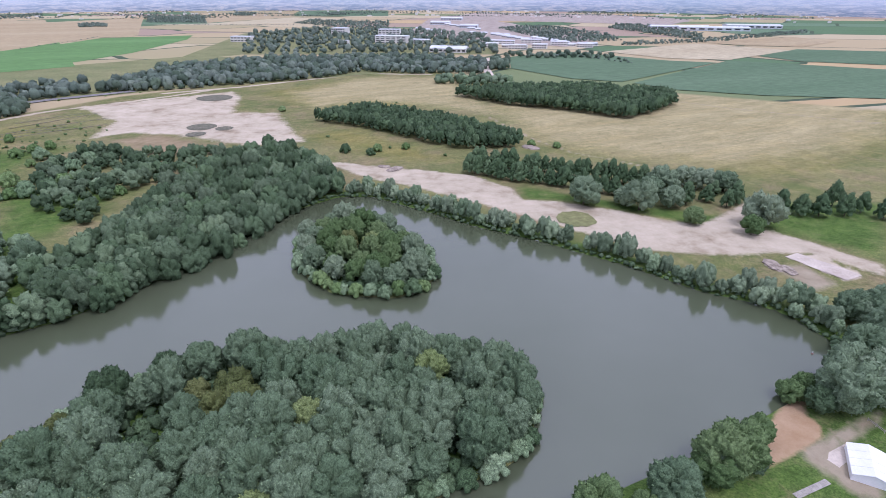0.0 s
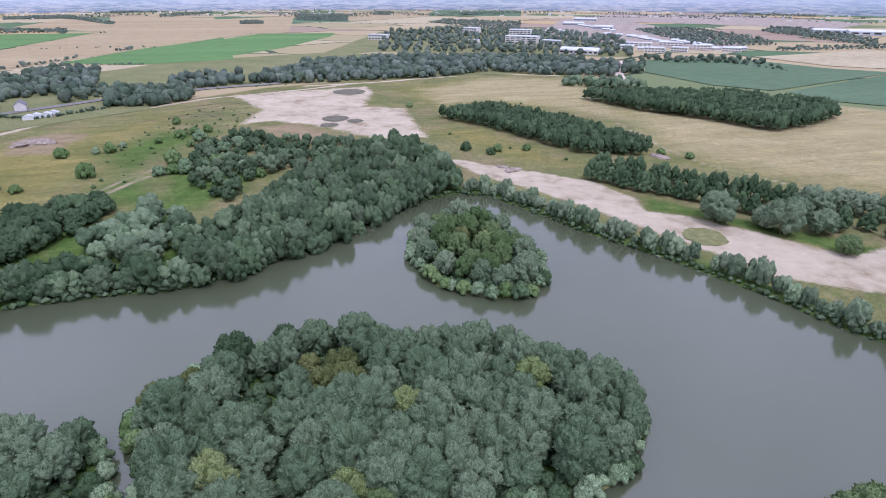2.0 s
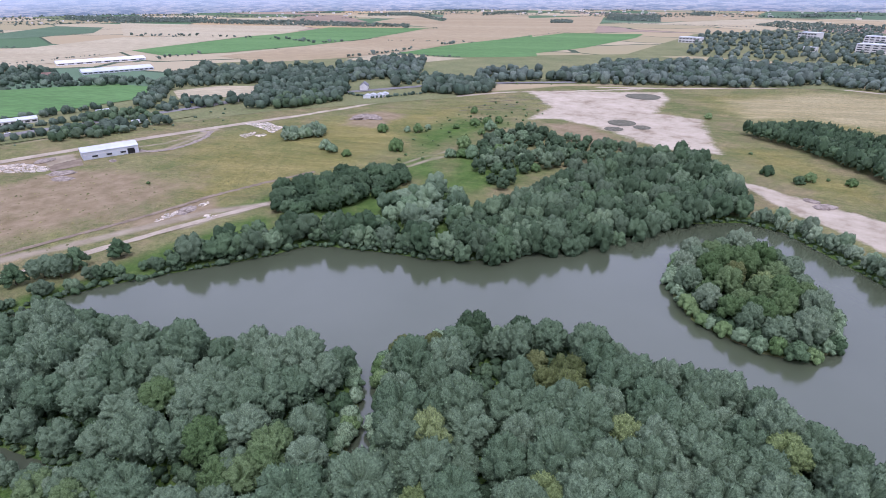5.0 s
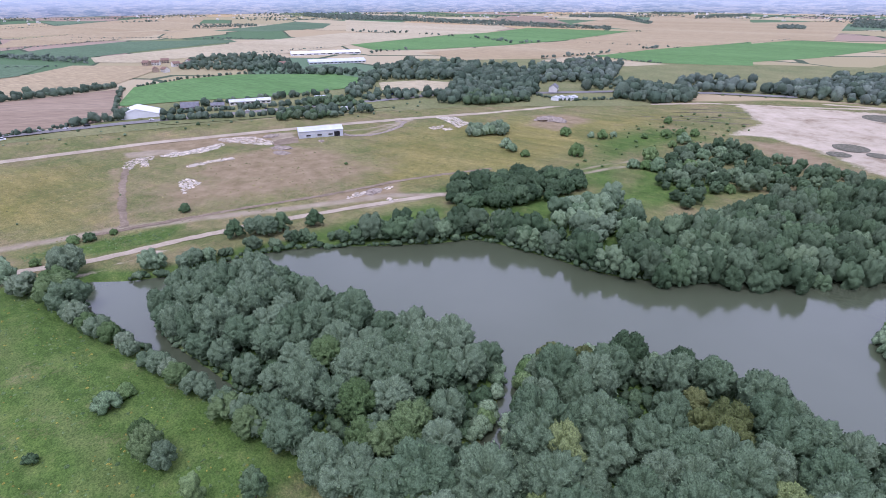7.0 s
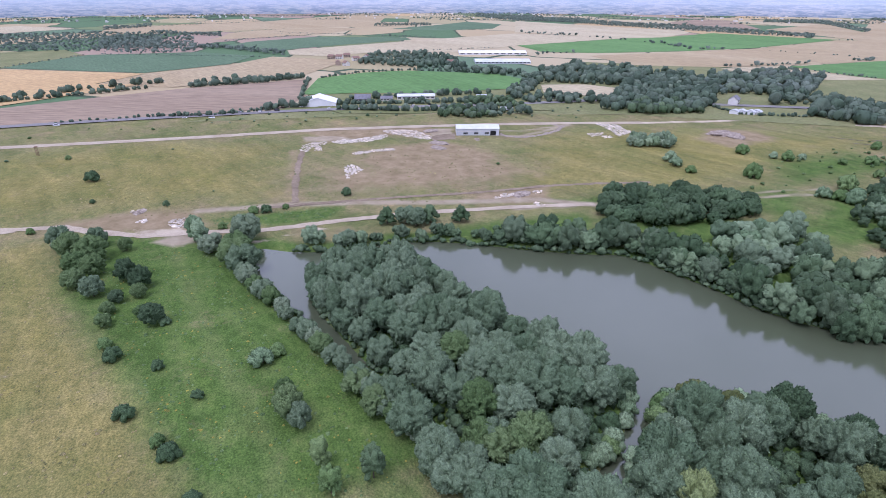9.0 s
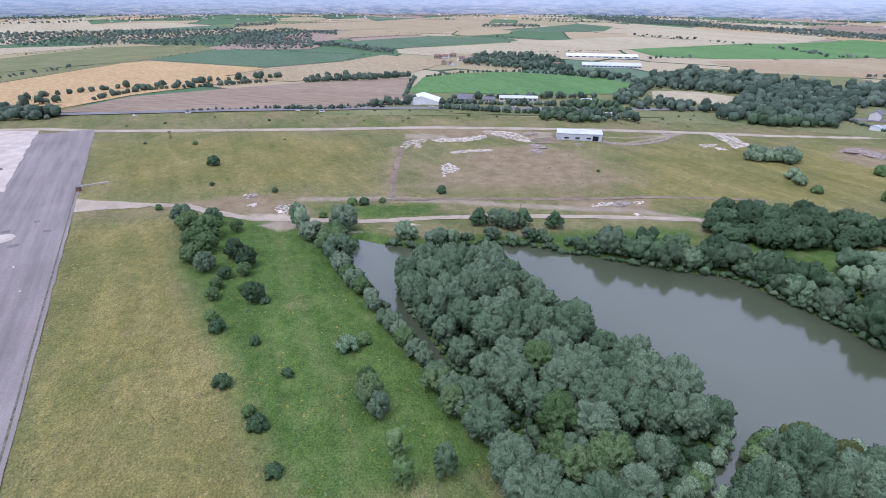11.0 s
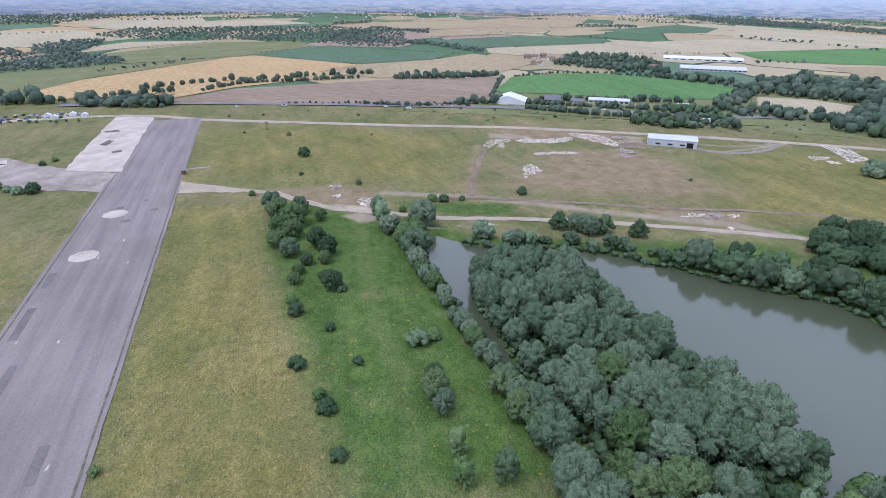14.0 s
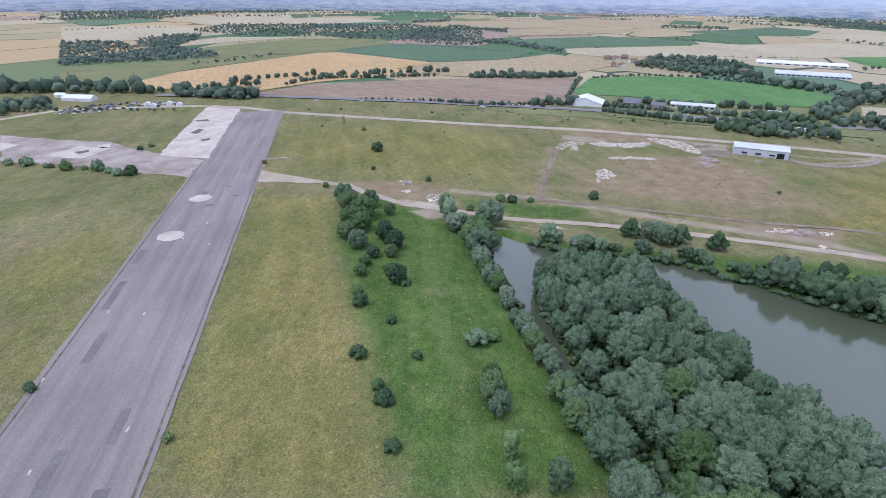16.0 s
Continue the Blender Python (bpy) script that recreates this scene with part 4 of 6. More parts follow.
def trunk(seed, low, high, thick):
    """A tapered, leaning trunk with three or four limbs."""
    g = np.random.default_rng(seed)
    vs, fs = [], []

    def tube(a, b, ra, rb):
        a, b = np.array(a, float), np.array(b, float)
        d = (b - a) / np.linalg.norm(b - a)
        u = np.cross(d, (0.3, 0.9, 0.1))
        u /= np.linalg.norm(u)
        w = np.cross(d, u)
        n = sum(len(v) for v in vs)
        ang = np.linspace(0, 2 * math.pi, 7)[:-1, None]
        ring = np.cos(ang) * u + np.sin(ang) * w
        vs.append(np.concatenate((a + ring * ra, b + ring * rb)))
        for k in range(6):
            q = (k + 1) % 6
            fs.extend(((n + k, n + q, n + 6 + q), (n + k, n + 6 + q, n + 6 + k)))

    fork = (g.uniform(-0.4, 0.4), g.uniform(-0.4, 0.4), low + 0.25 * (high - low))
    tube((0, 0, -0.8), fork, thick, thick * 0.7)
    for k in range(4):
        a = k * 1.7 + g.uniform(0, 1)
        r = (high - low) * 0.3
        tube(fork, (math.cos(a) * r, math.sin(a) * r, low + (high - low) * g.uniform(0.55, 0.8)), thick * 0.5, thick * 0.15)
    return np.concatenate(vs), np.array(fs)


def mesh_of(name, v, f, mat, tone=None):
    me = bpy.data.meshes.new(name)
    me.vertices.add(len(v))
    me.vertices.foreach_set("co", v.astype(np.float32).ravel())
    me.loops.add(f.size)
    me.loops.foreach_set("vertex_index", f.astype(np.int32).ravel())
    me.polygons.add(len(f))
    me.polygons.foreach_set("loop_start", np.arange(0, f.size, f.shape[1], dtype=np.int32))
    me.update()
    me.polygons.foreach_set("use_smooth", np.ones(len(f), bool))
    if tone is not None:
        me.attributes.new("tone", "FLOAT", "POINT").data.foreach_set("value", tone.astype(np.float32))
    me.materials.append(mat)
    return me


# kind: (profile, width, crown bottom, crown top, billows, tufts, tuft size, fineness)
BREED = {
    "willow": ("willow", 12.8, 1.2, 11.8, 28, 1300, 0.6, 5),
    "maple": ("round", 11.2, 1.2, 10.8, 27, 1200, 0.55, 5),
    "bush": ("shrub", 6.2, 0.1, 4.7, 20, 320, 0.45, 4),
    "poplar": ("tall", 6.5, 0.8, 12.0, 36, 500, 0.5, 4),
    "pine": ("cone", 8.0, 0.4, 11.0, 34, 350, 0.6, 4),
    "mid": ("round", 11.0, 0.8, 10.6, 26, 300, 0.75, 4),
    "grove": ("willow", 10.6, 0.6, 10.8, 23, 420, 0.65, 4),
    "stand": ("tall", 7.6, 0.5, 12.0, 18, 90, 0.8, 3),
    "scrub": ("shrub", 5.0, 0.1, 3.4, 9, 40, 0.6, 2),
    "belt": ("round", 11.0, 0.2, 10.5, 16, 70, 1.0, 2),
    "remote": ("round", 13.0, 0.0, 9.0, 6, 4, 2.0, 1),
}
SHAPES = {k: [crown(s[0], 11 * i + len(k), *s[1:]) for i in range(5)] for k, s in BREED.items()}
MESHES = {}


def grow(name, breed, mat, x, y, size=1.0, tall=1.0, turn=0.0, variant=0, label="", category="tree", group="", z=None):
    """One tree or bush: an Empty at its foot with a trunk and a crown."""
    key = (breed, mat, variant % 5)
    if key not in MESHES:
        v, f = SHAPES[breed][variant % 5]
        s = BREED[breed]
        MESHES[key] = (mesh_of("crown", v, f, MAT[mat]), mesh_of("trunk", *trunk(variant, s[2], s[3], 0.03 * s[1] + 0.05), MAT["bark"]))
    root = new(name)
    root.matrix_world = Matrix.LocRotScale((x, y, land(x, y) if z is None else z), Euler((0, 0, turn)), (size, size, size * tall))
    for part_name, me in zip(("crown", "trunk"), MESHES[key]):
        new(part_name, me).parent = root
    return tagged(root, label, category, group)


def wood(name, breed, mat, spots, label, category="trees", size=1.0, seed=1, vary=0.25, tall=1.0, heads=(0.8, 1.25)):
    """Many trees that nobody would count, joined in one mesh."""
    g = np.random.default_rng(seed)
    vs, fs, ts, n = [], [], [], 0
    for x, y in spots:
        v, f = SHAPES[breed][g.integers(5)]
        a, s, h = g.uniform(0, 6.28), size * g.uniform(1 - vary, 1 + vary), g.uniform(*heads) * tall
        c, q = math.cos(a) * s, math.sin(a) * s
        z = land(x, y)
        vs.append(np.stack((v[:, 0] * c - v[:, 1] * q + x, v[:, 0] * q + v[:, 1] * c + y, v[:, 2] * s * h + z), -1))
        fs.append(f + n)
        ts.append(np.full(len(v), g.uniform(0, 1)))
        n += len(v)
    me = mesh_of(name, np.concatenate(vs), np.concatenate(fs), MAT[mat], np.concatenate(ts))
    return tagged(new(name, me), label, category, kind="stuff")


def beside(line, gap, seed, spread=2.0):
    """Points along a line at uneven steps."""
    g = np.random.default_rng(seed)
    out = []
    for (ax, ay), (bx, by) in zip(line, line[1:]):
        n = max(1, int(math.hypot(bx - ax, by - ay) / gap))
        for i in range(n):
            s = (i + g.uniform(0.1, 0.9)) / n
            out.append((ax + (bx - ax) * s + g.normal() * spread, ay + (by - ay) * s + g.normal() * spread))
    return out


# ---- the islands ----
pick = random.Random(4)
CROWNS = {"silver": "silvery grey-green willow tree", "willow": "grey-green billowing willow tree", "green": "fresh green broadleaf tree", "olive": "yellowish-olive broadleaf tree", "dark": "dark green broadleaf tree", "ash": "fresh yellow-green ash tree"}


def stand_of(spots, breed, mats, size, group, where, name=None, vary=0.2, tall=(0.95, 1.25), category="tree"):
    """Trees of one breed at the given spots."""
    for x, y in spots:
        mat = pick.choice(mats)
        kind = name or ("willow_tree" if mat in ("willow", "silver") else "broadleaf_tree")
        label = (CROWNS[mat] if category == "tree" else CROWNS[mat].replace("tree", "bush")) + " " + where
        grow(kind, breed, mat, x, y, size * pick.uniform(1 - vary, 1 + vary), pick.uniform(*tall), pick.uniform(0, 6.28), pick.randrange(5), label, category, group)


SALLOW, ASH = (-56.0, 124.0), (-27.0, 116.0)
GLADES = [(-108, 37), (-101, 74), (-106, 59), (-75, 119), (-73, 108)]
for isle, gap, group in ((ISLE_BROAD, 7.4, "trees of the broad island"), (ISLE_LONG, 7.4, "trees of the long island"), (ISLE_SMALL, 7.2, "trees of the small island")):
    for x, y in scatter(isle, gap, 3, 2.4):
        rim = -float(away(isle, np.array([x]), np.array([y]))[0])
        roll = pick.random()
        mats = ["willow"] if roll < 0.93 else ["ash"] if isle is ISLE_BROAD and roll > 0.98 else ["green"]
        if isle is ISLE_BROAD and x < -55 and y > 95 and rim < 9:
            mats = ["dark", "olive", "willow"]
        if math.hypot(x - SALLOW[0], y - SALLOW[1]) < 9:
            mats = ["olive"]
        if math.hypot(x - ASH[0], y - ASH[1]) < 6:
            mats = ["ash"]
        if min(math.hypot(x - a, y - b) for a, b in GLADES) < 5.5:
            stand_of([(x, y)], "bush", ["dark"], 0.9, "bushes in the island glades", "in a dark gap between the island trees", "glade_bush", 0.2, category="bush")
            continue
        if isle is ISLE_SMALL:
            mats = ["olive", "ash"] if math.hypot(x + 24, y - 228) < 10 else ["silver"] if rim < 8 else ["green"]
        size = 0.74 if rim < 4.5 else 0.9
        stand_of([(x, y)], "willow" if mats == ["willow"] else "maple", mats, size, group, "on the island", vary=0.2, tall=(1.0, 1.5))
    p = isle + isle[:1]
    rimside = [q for q in beside(p, 4.2, 8, 0.6) if isle is not ISLE_LONG or q[1] > 0.5 * (q[0] + 215)]
    stand_of(rimside, "bush", ["willow", "willow", "green", "dark"], 1.08, "bushes on the island shores", "overhanging the island shore", "shore_bush", 0.3, category="bush")

# low scrub, given dark leaves so the gaps between crowns read as shade
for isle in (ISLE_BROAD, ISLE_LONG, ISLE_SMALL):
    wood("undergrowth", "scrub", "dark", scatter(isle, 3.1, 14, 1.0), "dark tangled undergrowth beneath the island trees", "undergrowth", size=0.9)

# ---- lake banks ----
wood("bank_wood", "grove", "bank", scatter([(-156, 201), (-132, 176), (-112, 192), (-84, 237), (-55, 301), (-38, 316), (-55, 355), (-96, 409), (-131, 388), (-143, 338), (-147, 276), (-152, 233), (-160, 216)], 6.4, 5, 1), "grey-green willow wood on the lake bank", size=0.92, vary=0.22, heads=(1.05, 1.5))
wood("bank_wood", "grove", "willow", scatter([(-194, 187), (-204, 205), (-200, 239), (-183, 242), (-158, 211), (-167, 188)], 8.5, 15), "grey-green willow thicket behind the bank", size=1.0)
wood("scrub_wood", "grove", "bank", scatter([(-214, 302), (-250, 364), (-231, 417), (-195, 410), (-148, 410), (-150, 354), (-178, 318), (-171, 269)], 8.2, 16), "grey-green willow scrub behind the wood", size=0.72, vary=0.4)
wood("dark_wood", "mid", "dark", scatter([(-257, 163), (-273, 182), (-270, 208), (-259, 242), (-242, 259), (-229, 249), (-223, 214), (-230, 183), (-238, 160)], 5.6, 6), "dark green copse of dense broadleaf trees", size=0.84)
wood("bank_trees", "grove", "silver", beside([(x + 2, y + 3) for x, y in LAKE[19:30]], 2.7, 9, 2.0), "grey-green willow scrub along the lake bank", size=0.52, vary=0.4, tall=1.4)
wood("bank_reeds", "scrub", "bank", beside(LAKE[18:31], 2.0, 19, 0.6), "green reeds and scrub at the water's edge", "reeds", size=0.5, vary=0.4)
wood("bank_trees", "grove", "bank", beside([(x - 3.5, y + 3) for x, y in LAKE[33:43]], 3.8, 10, 2.0), "grey-green willows lining the lake bank", size=0.95, vary=0.35)
wood("bank_trees", "grove", "dark", beside([(x - 9, y + 7) for x, y in LAKE[36:43]], 5.0, 28, 3.0), "dark green trees behind the lake bank", size=0.92, vary=0.3)
wood("bank_trees", "grove", "bank", beside([(x - 5, y + 3) for x, y in LAKE[42:46]], 4.2, 26, 2.0), "low dark hedge trees on the lake bank", size=0.48, vary=0.25)
wood("bank_trees", "grove", "willow", beside([(-249, 25), (-251, 10), (-255, -4)], 4.6, 27, 2.6), "grey-green willows at the lake corner", size=0.66, vary=0.25)
wood("bank_scrub", "scrub", "bank", beside([(x + 0.4, y - 0.3) for x, y in LAKE[30:48]], 2.3, 20, 0.5), "low green scrub at the water's edge", "bushes", size=0.7, vary=0.4)
wood("bank_scrub", "scrub", "bank", beside(ISLE_LONG[-1:] + ISLE_LONG[:8], 2.4, 23, 0.4) + beside(LAKE[:11], 3.0, 24, 0.5), "low green scrub along the channel", "bushes", size=0.55, vary=0.4)
stand_of(beside([(x + 2, y - 4) for x, y in LAKE[1:9]], 5.4, 11, 0.8), "willow", ["silver", "silver", "silver", "green"], 0.54, "willows along the channel", "between channel and meadow", vary=0.22)
stand_of(beside([(x + 2, y - 4) for x, y in LAKE[8:12]], 6.0, 12, 2.0), "willow", ["willow", "green"], 0.75, "willows along the channel", "between channel and meadow", vary=0.25)
stand_of([(-82, 46), (-72, 58)], "willow", ["willow"], 1.3, "willows along the channel", "beside the channel", vary=0.08)
stand_of([(-91, 31), (-104, 26), (-114, 22), (-93, 28), (-127, 20), (-85, 38)], "willow", ["willow"], 0.8, "willows along the channel", "beside the channel", vary=0.12)
stand_of([(-99, 43), (-104, 39), (-98, 49), (-125, 13), (-136, 9)], "maple", ["green"], 0.8, "willows along the channel", "beside the channel", vary=0.12)
stand_of(beside([(x + 5, y - 5) for x, y in LAKE[13:17]], 7.5, 13, 2.0), "willow", ["willow", "green"], 0.75, "trees on the east bank", "on the lake's east bank", vary=0.3)
stand_of([(86, 96), (80, 94)], "maple", ["green"], 1.25, "trees on the east bank", "beside the sand bank", vary=0.05)
stand_of([(131, 115), (141, 117), (148, 119), (138, 122)], "willow", ["silver"], 1.15, "trees on the east bank", "above the sand bank", vary=0.1)
stand_of([(117, 120), (122, 114), (124, 123)], "maple", ["green", "dark"], 0.7, "trees on the east bank", "above the sand bank", vary=0.1)
stand_of([(169, 161), (172, 157), (177, 155), (180, 162), (170, 145), (153, 136), (157, 132)], "willow", ["willow"], 0.95, "trees on the east bank", "at the lake's end")

# ---- plantations and rows ----
wood("plantation", "stand", "dark", scatter([(-87, 521), (-35, 488), (10, 441), (41, 414), (88, 415), (95, 433)] + [(94, 434), (34, 511), (-39, 565), (-78, 532)], 5.0, 7), "dark green block plantation of close-set trees", size=0.98, vary=0.1, heads=(0.94, 1.08))
wood("plantation", "stand", "dark", scatter([(58, 652), (114, 590), (168, 557), (217, 514), (250, 536), (299, 586)] + [(313, 625), (207, 676), (77, 659)], 5.8, 8), "dark green rectangular plantation of tall trees", size=1.2, vary=0.1, heads=(0.94, 1.08))
stand_of(beside([(40, 353), (68, 336), (102, 320), (129, 303)], 4.6, 31, 1.0) + beside([(49, 371), (80, 358), (116, 341), (153, 318)], 4.8, 32, 1.0), "pine", ["dark"], 1.05, "conifers of the dark row", "in a close row beside the pale track", "conifer_tree", 0.15)
stand_of([(165, 285), (179, 288), (186, 278), (195, 285), (190, 300)], "pine", ["dark"], 1.0, "conifers of the track corner", "in the clump at the track corner", "conifer_tree", 0.15)
stand_of([(214, 271), (221, 264), (231, 262), (249, 276), (246, 262), (259, 266), (264, 256)], "pine", ["dark"], 1.15, "conifers of the east group", "standing in the green corner", "conifer_tree", 0.15)
stand_of([(104, 288), (133, 277), (127, 284), (153, 280), (189, 250), (160, 307), (179, 316), (188, 311), (199, 305), (148, 297)], "willow", ["silver"], 1.2, "willows by the pale track", "beside the pale track", vary=0.2)
stand_of([(154, 255), (178, 240)], "maple", ["green"], 1.05, "willows by the pale track", "beside the pale track", vary=0.2)
stand_of([(-27, 400), (-22, 411), (-127, 570), (0, 416), (-47, 409), (102, 422), (121, 414)], "bush", ["green", "green", "dark"], 1.2, "bushes of the dry meadow", "in the dry meadow", "bush", 0.3, category="bush")
stand_of([(-270, 41), (-266, 64), (-263, 81)], "pine", ["dark"], 1.2, "conifers by the north track", "beside the dirt track", "conifer_tree", 0.08, tall=(0.78, 0.86))
stand_of([(-268, 51), (-263, 56)], "willow", ["willow"], 0.75, "conifers by the north track", "beside the dirt track")

# ---- the green meadow ----
stand_of([(-267, -112), (-261, -101), (-250, -105), (-244, -96), (-234, -101), (-224, -91), (-279, -120), (-279, -104)], "maple", ["willow", "green"], 0.95, "trees at the meadow's head", "at the head of the meadow", vary=0.2)
stand_of([(-269, -89), (-236, -81), (-227, -73), (-218, -72), (-216, -80), (-202, -68), (-195, -62), (-207, -81), (-198, -80)], "maple", ["green", "dark"], 0.62, "trees at the meadow's head", "at the head of the meadow", vary=0.3)
stand_of([(-262, -53), (-272, -57)], "poplar", ["willow"], 1.15, "trees at the meadow's head", "beside the dirt track", vary=0.1)
stand_of([(-256, -48), (-242, -36), (-231, -31), (-251, -36), (-266, -32)], "willow", ["silver", "green"], 0.95, "trees at the meadow's head", "at the lake's corner", vary=0.15)
stand_of([(-138, -13), (-130, -12), (-125, -9)], "maple", ["green", "dark", "willow"], 0.66, "saplings on the meadow", "standing alone in the meadow", vary=0.12, tall=(1.15, 1.5))
stand_of([(-159, -21)], "bush", ["willow"], 1.3, "saplings on the meadow", "standing in the meadow", vary=0.1, category="bush", name="bush")
stand_of([(-163, -16)], "bush", ["green"], 1.0, "saplings on the meadow", "standing in the meadow", vary=0.1, category="bush", name="bush")
stand_of([(-108, -4), (-99, -2), (-101, 9)], "poplar", ["green", "dark"], 0.8, "saplings on the meadow", "standing alone in the meadow", vary=0.12)
stand_of([(-183, -76), (-142, -60), (-128, -48), (-122, -44), (-105, -36), (-174, -71)], "bush", ["green", "green", "dark"], 0.82, "bushes of the meadow", "in the open meadow", "bush", 0.2, category="bush")
stand_of([(-165, -55), (-146, -40), (-194, -58), (-94, -98), (-102, -153), (-347, -126)], "bush", ["green", "green", "dark"], 0.6, "bushes of the meadow", "in the open meadow", "bush", 0.2, category="bush")

stand_of([(-229, 320), (-250, 338), (-218, 325), (-218, 340), (-230, 372), (-249, 386), (-228, 391), (-291, 409), (-285, 421), (-278, 430), (-323, 453), (-175, 320), (-189, 326), (-240, 353)], "bush", ["willow", "green"], 1.5, "bushes of the west scrub", "in the rough western scrub", "bush", 0.35, category="bush")

def weeds(name, outline, gap, seed, mat, label, low=0.25, high=0.8):
    """Knee-high weeds and tussocks, each a ragged little mound."""
    g = np.random.default_rng(seed)
    p = np.array(outline, float)
    lo, hi = p.min(0), p.max(0)
    c = g.uniform(lo, hi, (int(np.prod(hi - lo) / gap ** 2), 2))
    c = c[away(outline, c[:, 0], c[:, 1]) < 0]
    # thick in some places and thin in others
    c = c[g.random(len(c)) < 0.5 + 0.5 * np.sin(c[:, 0] * 0.17 + 2 * np.sin(c[:, 1] * 0.11)) * np.sin(c[:, 1] * 0.23)]
    n = len(c)
    r = g.uniform(low, high, (n, 1)) * g.uniform(0.5, 1.0, (n, 1))
    a = np.linspace(0, 2 * math.pi, 7)[:-1][None] + g.uniform(0, 1, (n, 1))
    out = r * g.uniform(0.6, 1.3, (n, 6))
    rim = np.stack((c[:, :1] + np.cos(a) * out, c[:, 1:] + np.sin(a) * out, np.full((n, 6), 0.02) + 0 * a), -1)
    top = np.concatenate((c + g.normal(scale=0.1, size=(n, 2)), r * g.uniform(0.5, 0.9, (n, 1)) + 0.1), 1)[:, None]
    v = np.concatenate((rim, top), 1).reshape(-1, 3)
    i = np.arange(n)[:, None] * 7
    f = np.concatenate([i + [k, (k + 1) % 6, 6] for k in range(6)])
    return tagged(new(name, mesh_of(name, v, f, MAT[mat], np.repeat(g.uniform(0, 1, n), 7))), label, "weeds", kind="stuff")


GREEN_STRIP = [(-262, -105), (-228, -98), (-190, -80), (-159, -62), (-125, -46), (-92, -30), (-84, 0), (-104, 22), (-130, 12), (-167, -2), (-222, -24), (-246, -36), (-262, -52)]
weeds("tall_weeds", GREEN_STRIP, 3.0, 201, "green", "dark green nettles and weeds in the meadow", 0.35, 0.9)
weeds("tall_grass", GREEN_STRIP, 4.2, 202, "flower", "yellow flowering weeds among the meadow grass", 0.25, 0.7)
weeds("tussocks", [(-286, -135), (-199, -91), (-140, -56), (-89, -33), (-60, -60), (-76, -88), (-250, -164)], 2.6, 203, "sedge", "dry tussocks of tall grass beside the runway", 0.3, 0.75)
weeds("tussocks", [(-286, -240), (-219, -227), (-127, -169), (-94, -156), (-60, -180), (-160, -290), (-280, -330)], 3.4, 204, "sedge", "dry tussocks of tall grass beside the runway", 0.3, 0.75)
weeds("tussocks", [(-460, -180), (-490, -60), (-440, 60), (-420, 180), (-400, 250), (-290, 200), (-300, 20), (-325, -170)], 4.4, 205, "sedge", "rough tussocks of tall grass on the airfield", 0.35, 1.0)
weeds("rough_grass", [(-307, -58), (-304, 22), (-284, 11), (-283, -45)], 2.6, 206, "green", "rank green weeds between the dirt tracks", 0.4, 1.0)

# ---- the open airfield ----
stand_of([(-394, -139)], "bush", ["dark"], 1.5, "bushes of the airfield", "on the open airfield", "bush", 0.05, category="bush")
stand_of([(-331, -82), (-304, -143), (-286, -46), (-291, -35), (-306, -31), (-305, -24), (-308, -13), (-456, -173), (-350, -318), (-361, -317), (-559, 69), (-323, 24)], "bush", ["green", "green", "dark"], 0.85, "bushes of the airfield", "on the open airfield", "bush", 0.3, category="bush")
stand_of(beside([(-295, -388), (-293, -357), (-296, -328), (-298, -304), (-296, -277)], 9, 41, 2.0), "bush", ["green", "dark", "willow"], 0.95, "bushes along the taxiway", "along the taxiway edge", "bush", 0.4, category="bush")
stand_of([(-308, 265), (-325, 265), (-336, 268), (-315, 356), (-323, 351), (-315, 370), (-296, 387), (-288, 300), (-236, 317), (-243, 311), (-231, 324), (-341, 338), (-264, 382), (-267, 400)], "bush", ["willow", "green"], 1.45, "bushes of the old dispersal", "in the scrubby grassland", "bush", 0.35, category="bush")
wood("thicket", "grove", "silver", scatter([(-381, 263), (-369, 293), (-389, 310), (-403, 280)], 5, 42), "dense grey-green thicket on the airfield", size=0.72, vary=0.1)
for i, (outline, gap) in enumerate((([(-330, 368), (-336, 443), (-289, 464), (-251, 453), (-248, 353), (-261, 254)], 13), ([(-282, 377), (-354, 488), (-320, 531), (-261, 494), (-243, 389)], 14), ([(-559, -84), (-542, 41), (-527, 152), (-490, 286), (-546, 318), (-553, 161), (-612, -89)], 17), ([(-521, -274), (-538, -168), (-534, 4), (-584, 3), (-572, -179)], 30), ([(-107, 591), (-11, 619), (34, 389), (-50, 393)], 40), ([(-469, -272), (-499, -112), (-436, -26), (-334, -29), (-321, -125)], 110), ([(-484, -78), (-411, 65), (-367, 225), (-282, 173), (-306, 43), (-336, -64)], 100), ([(-429, 604), (-293, 706), (-66, 864), (-68, 903), (-307, 742)], 16))):
    wood("rough_scrub", "scrub", ("green", "green", "willow")[i % 3], scatter(outline, gap, 50 + i), "low scattered scrub and bramble on rough grass", "scrub", size=0.42, vary=0.6)

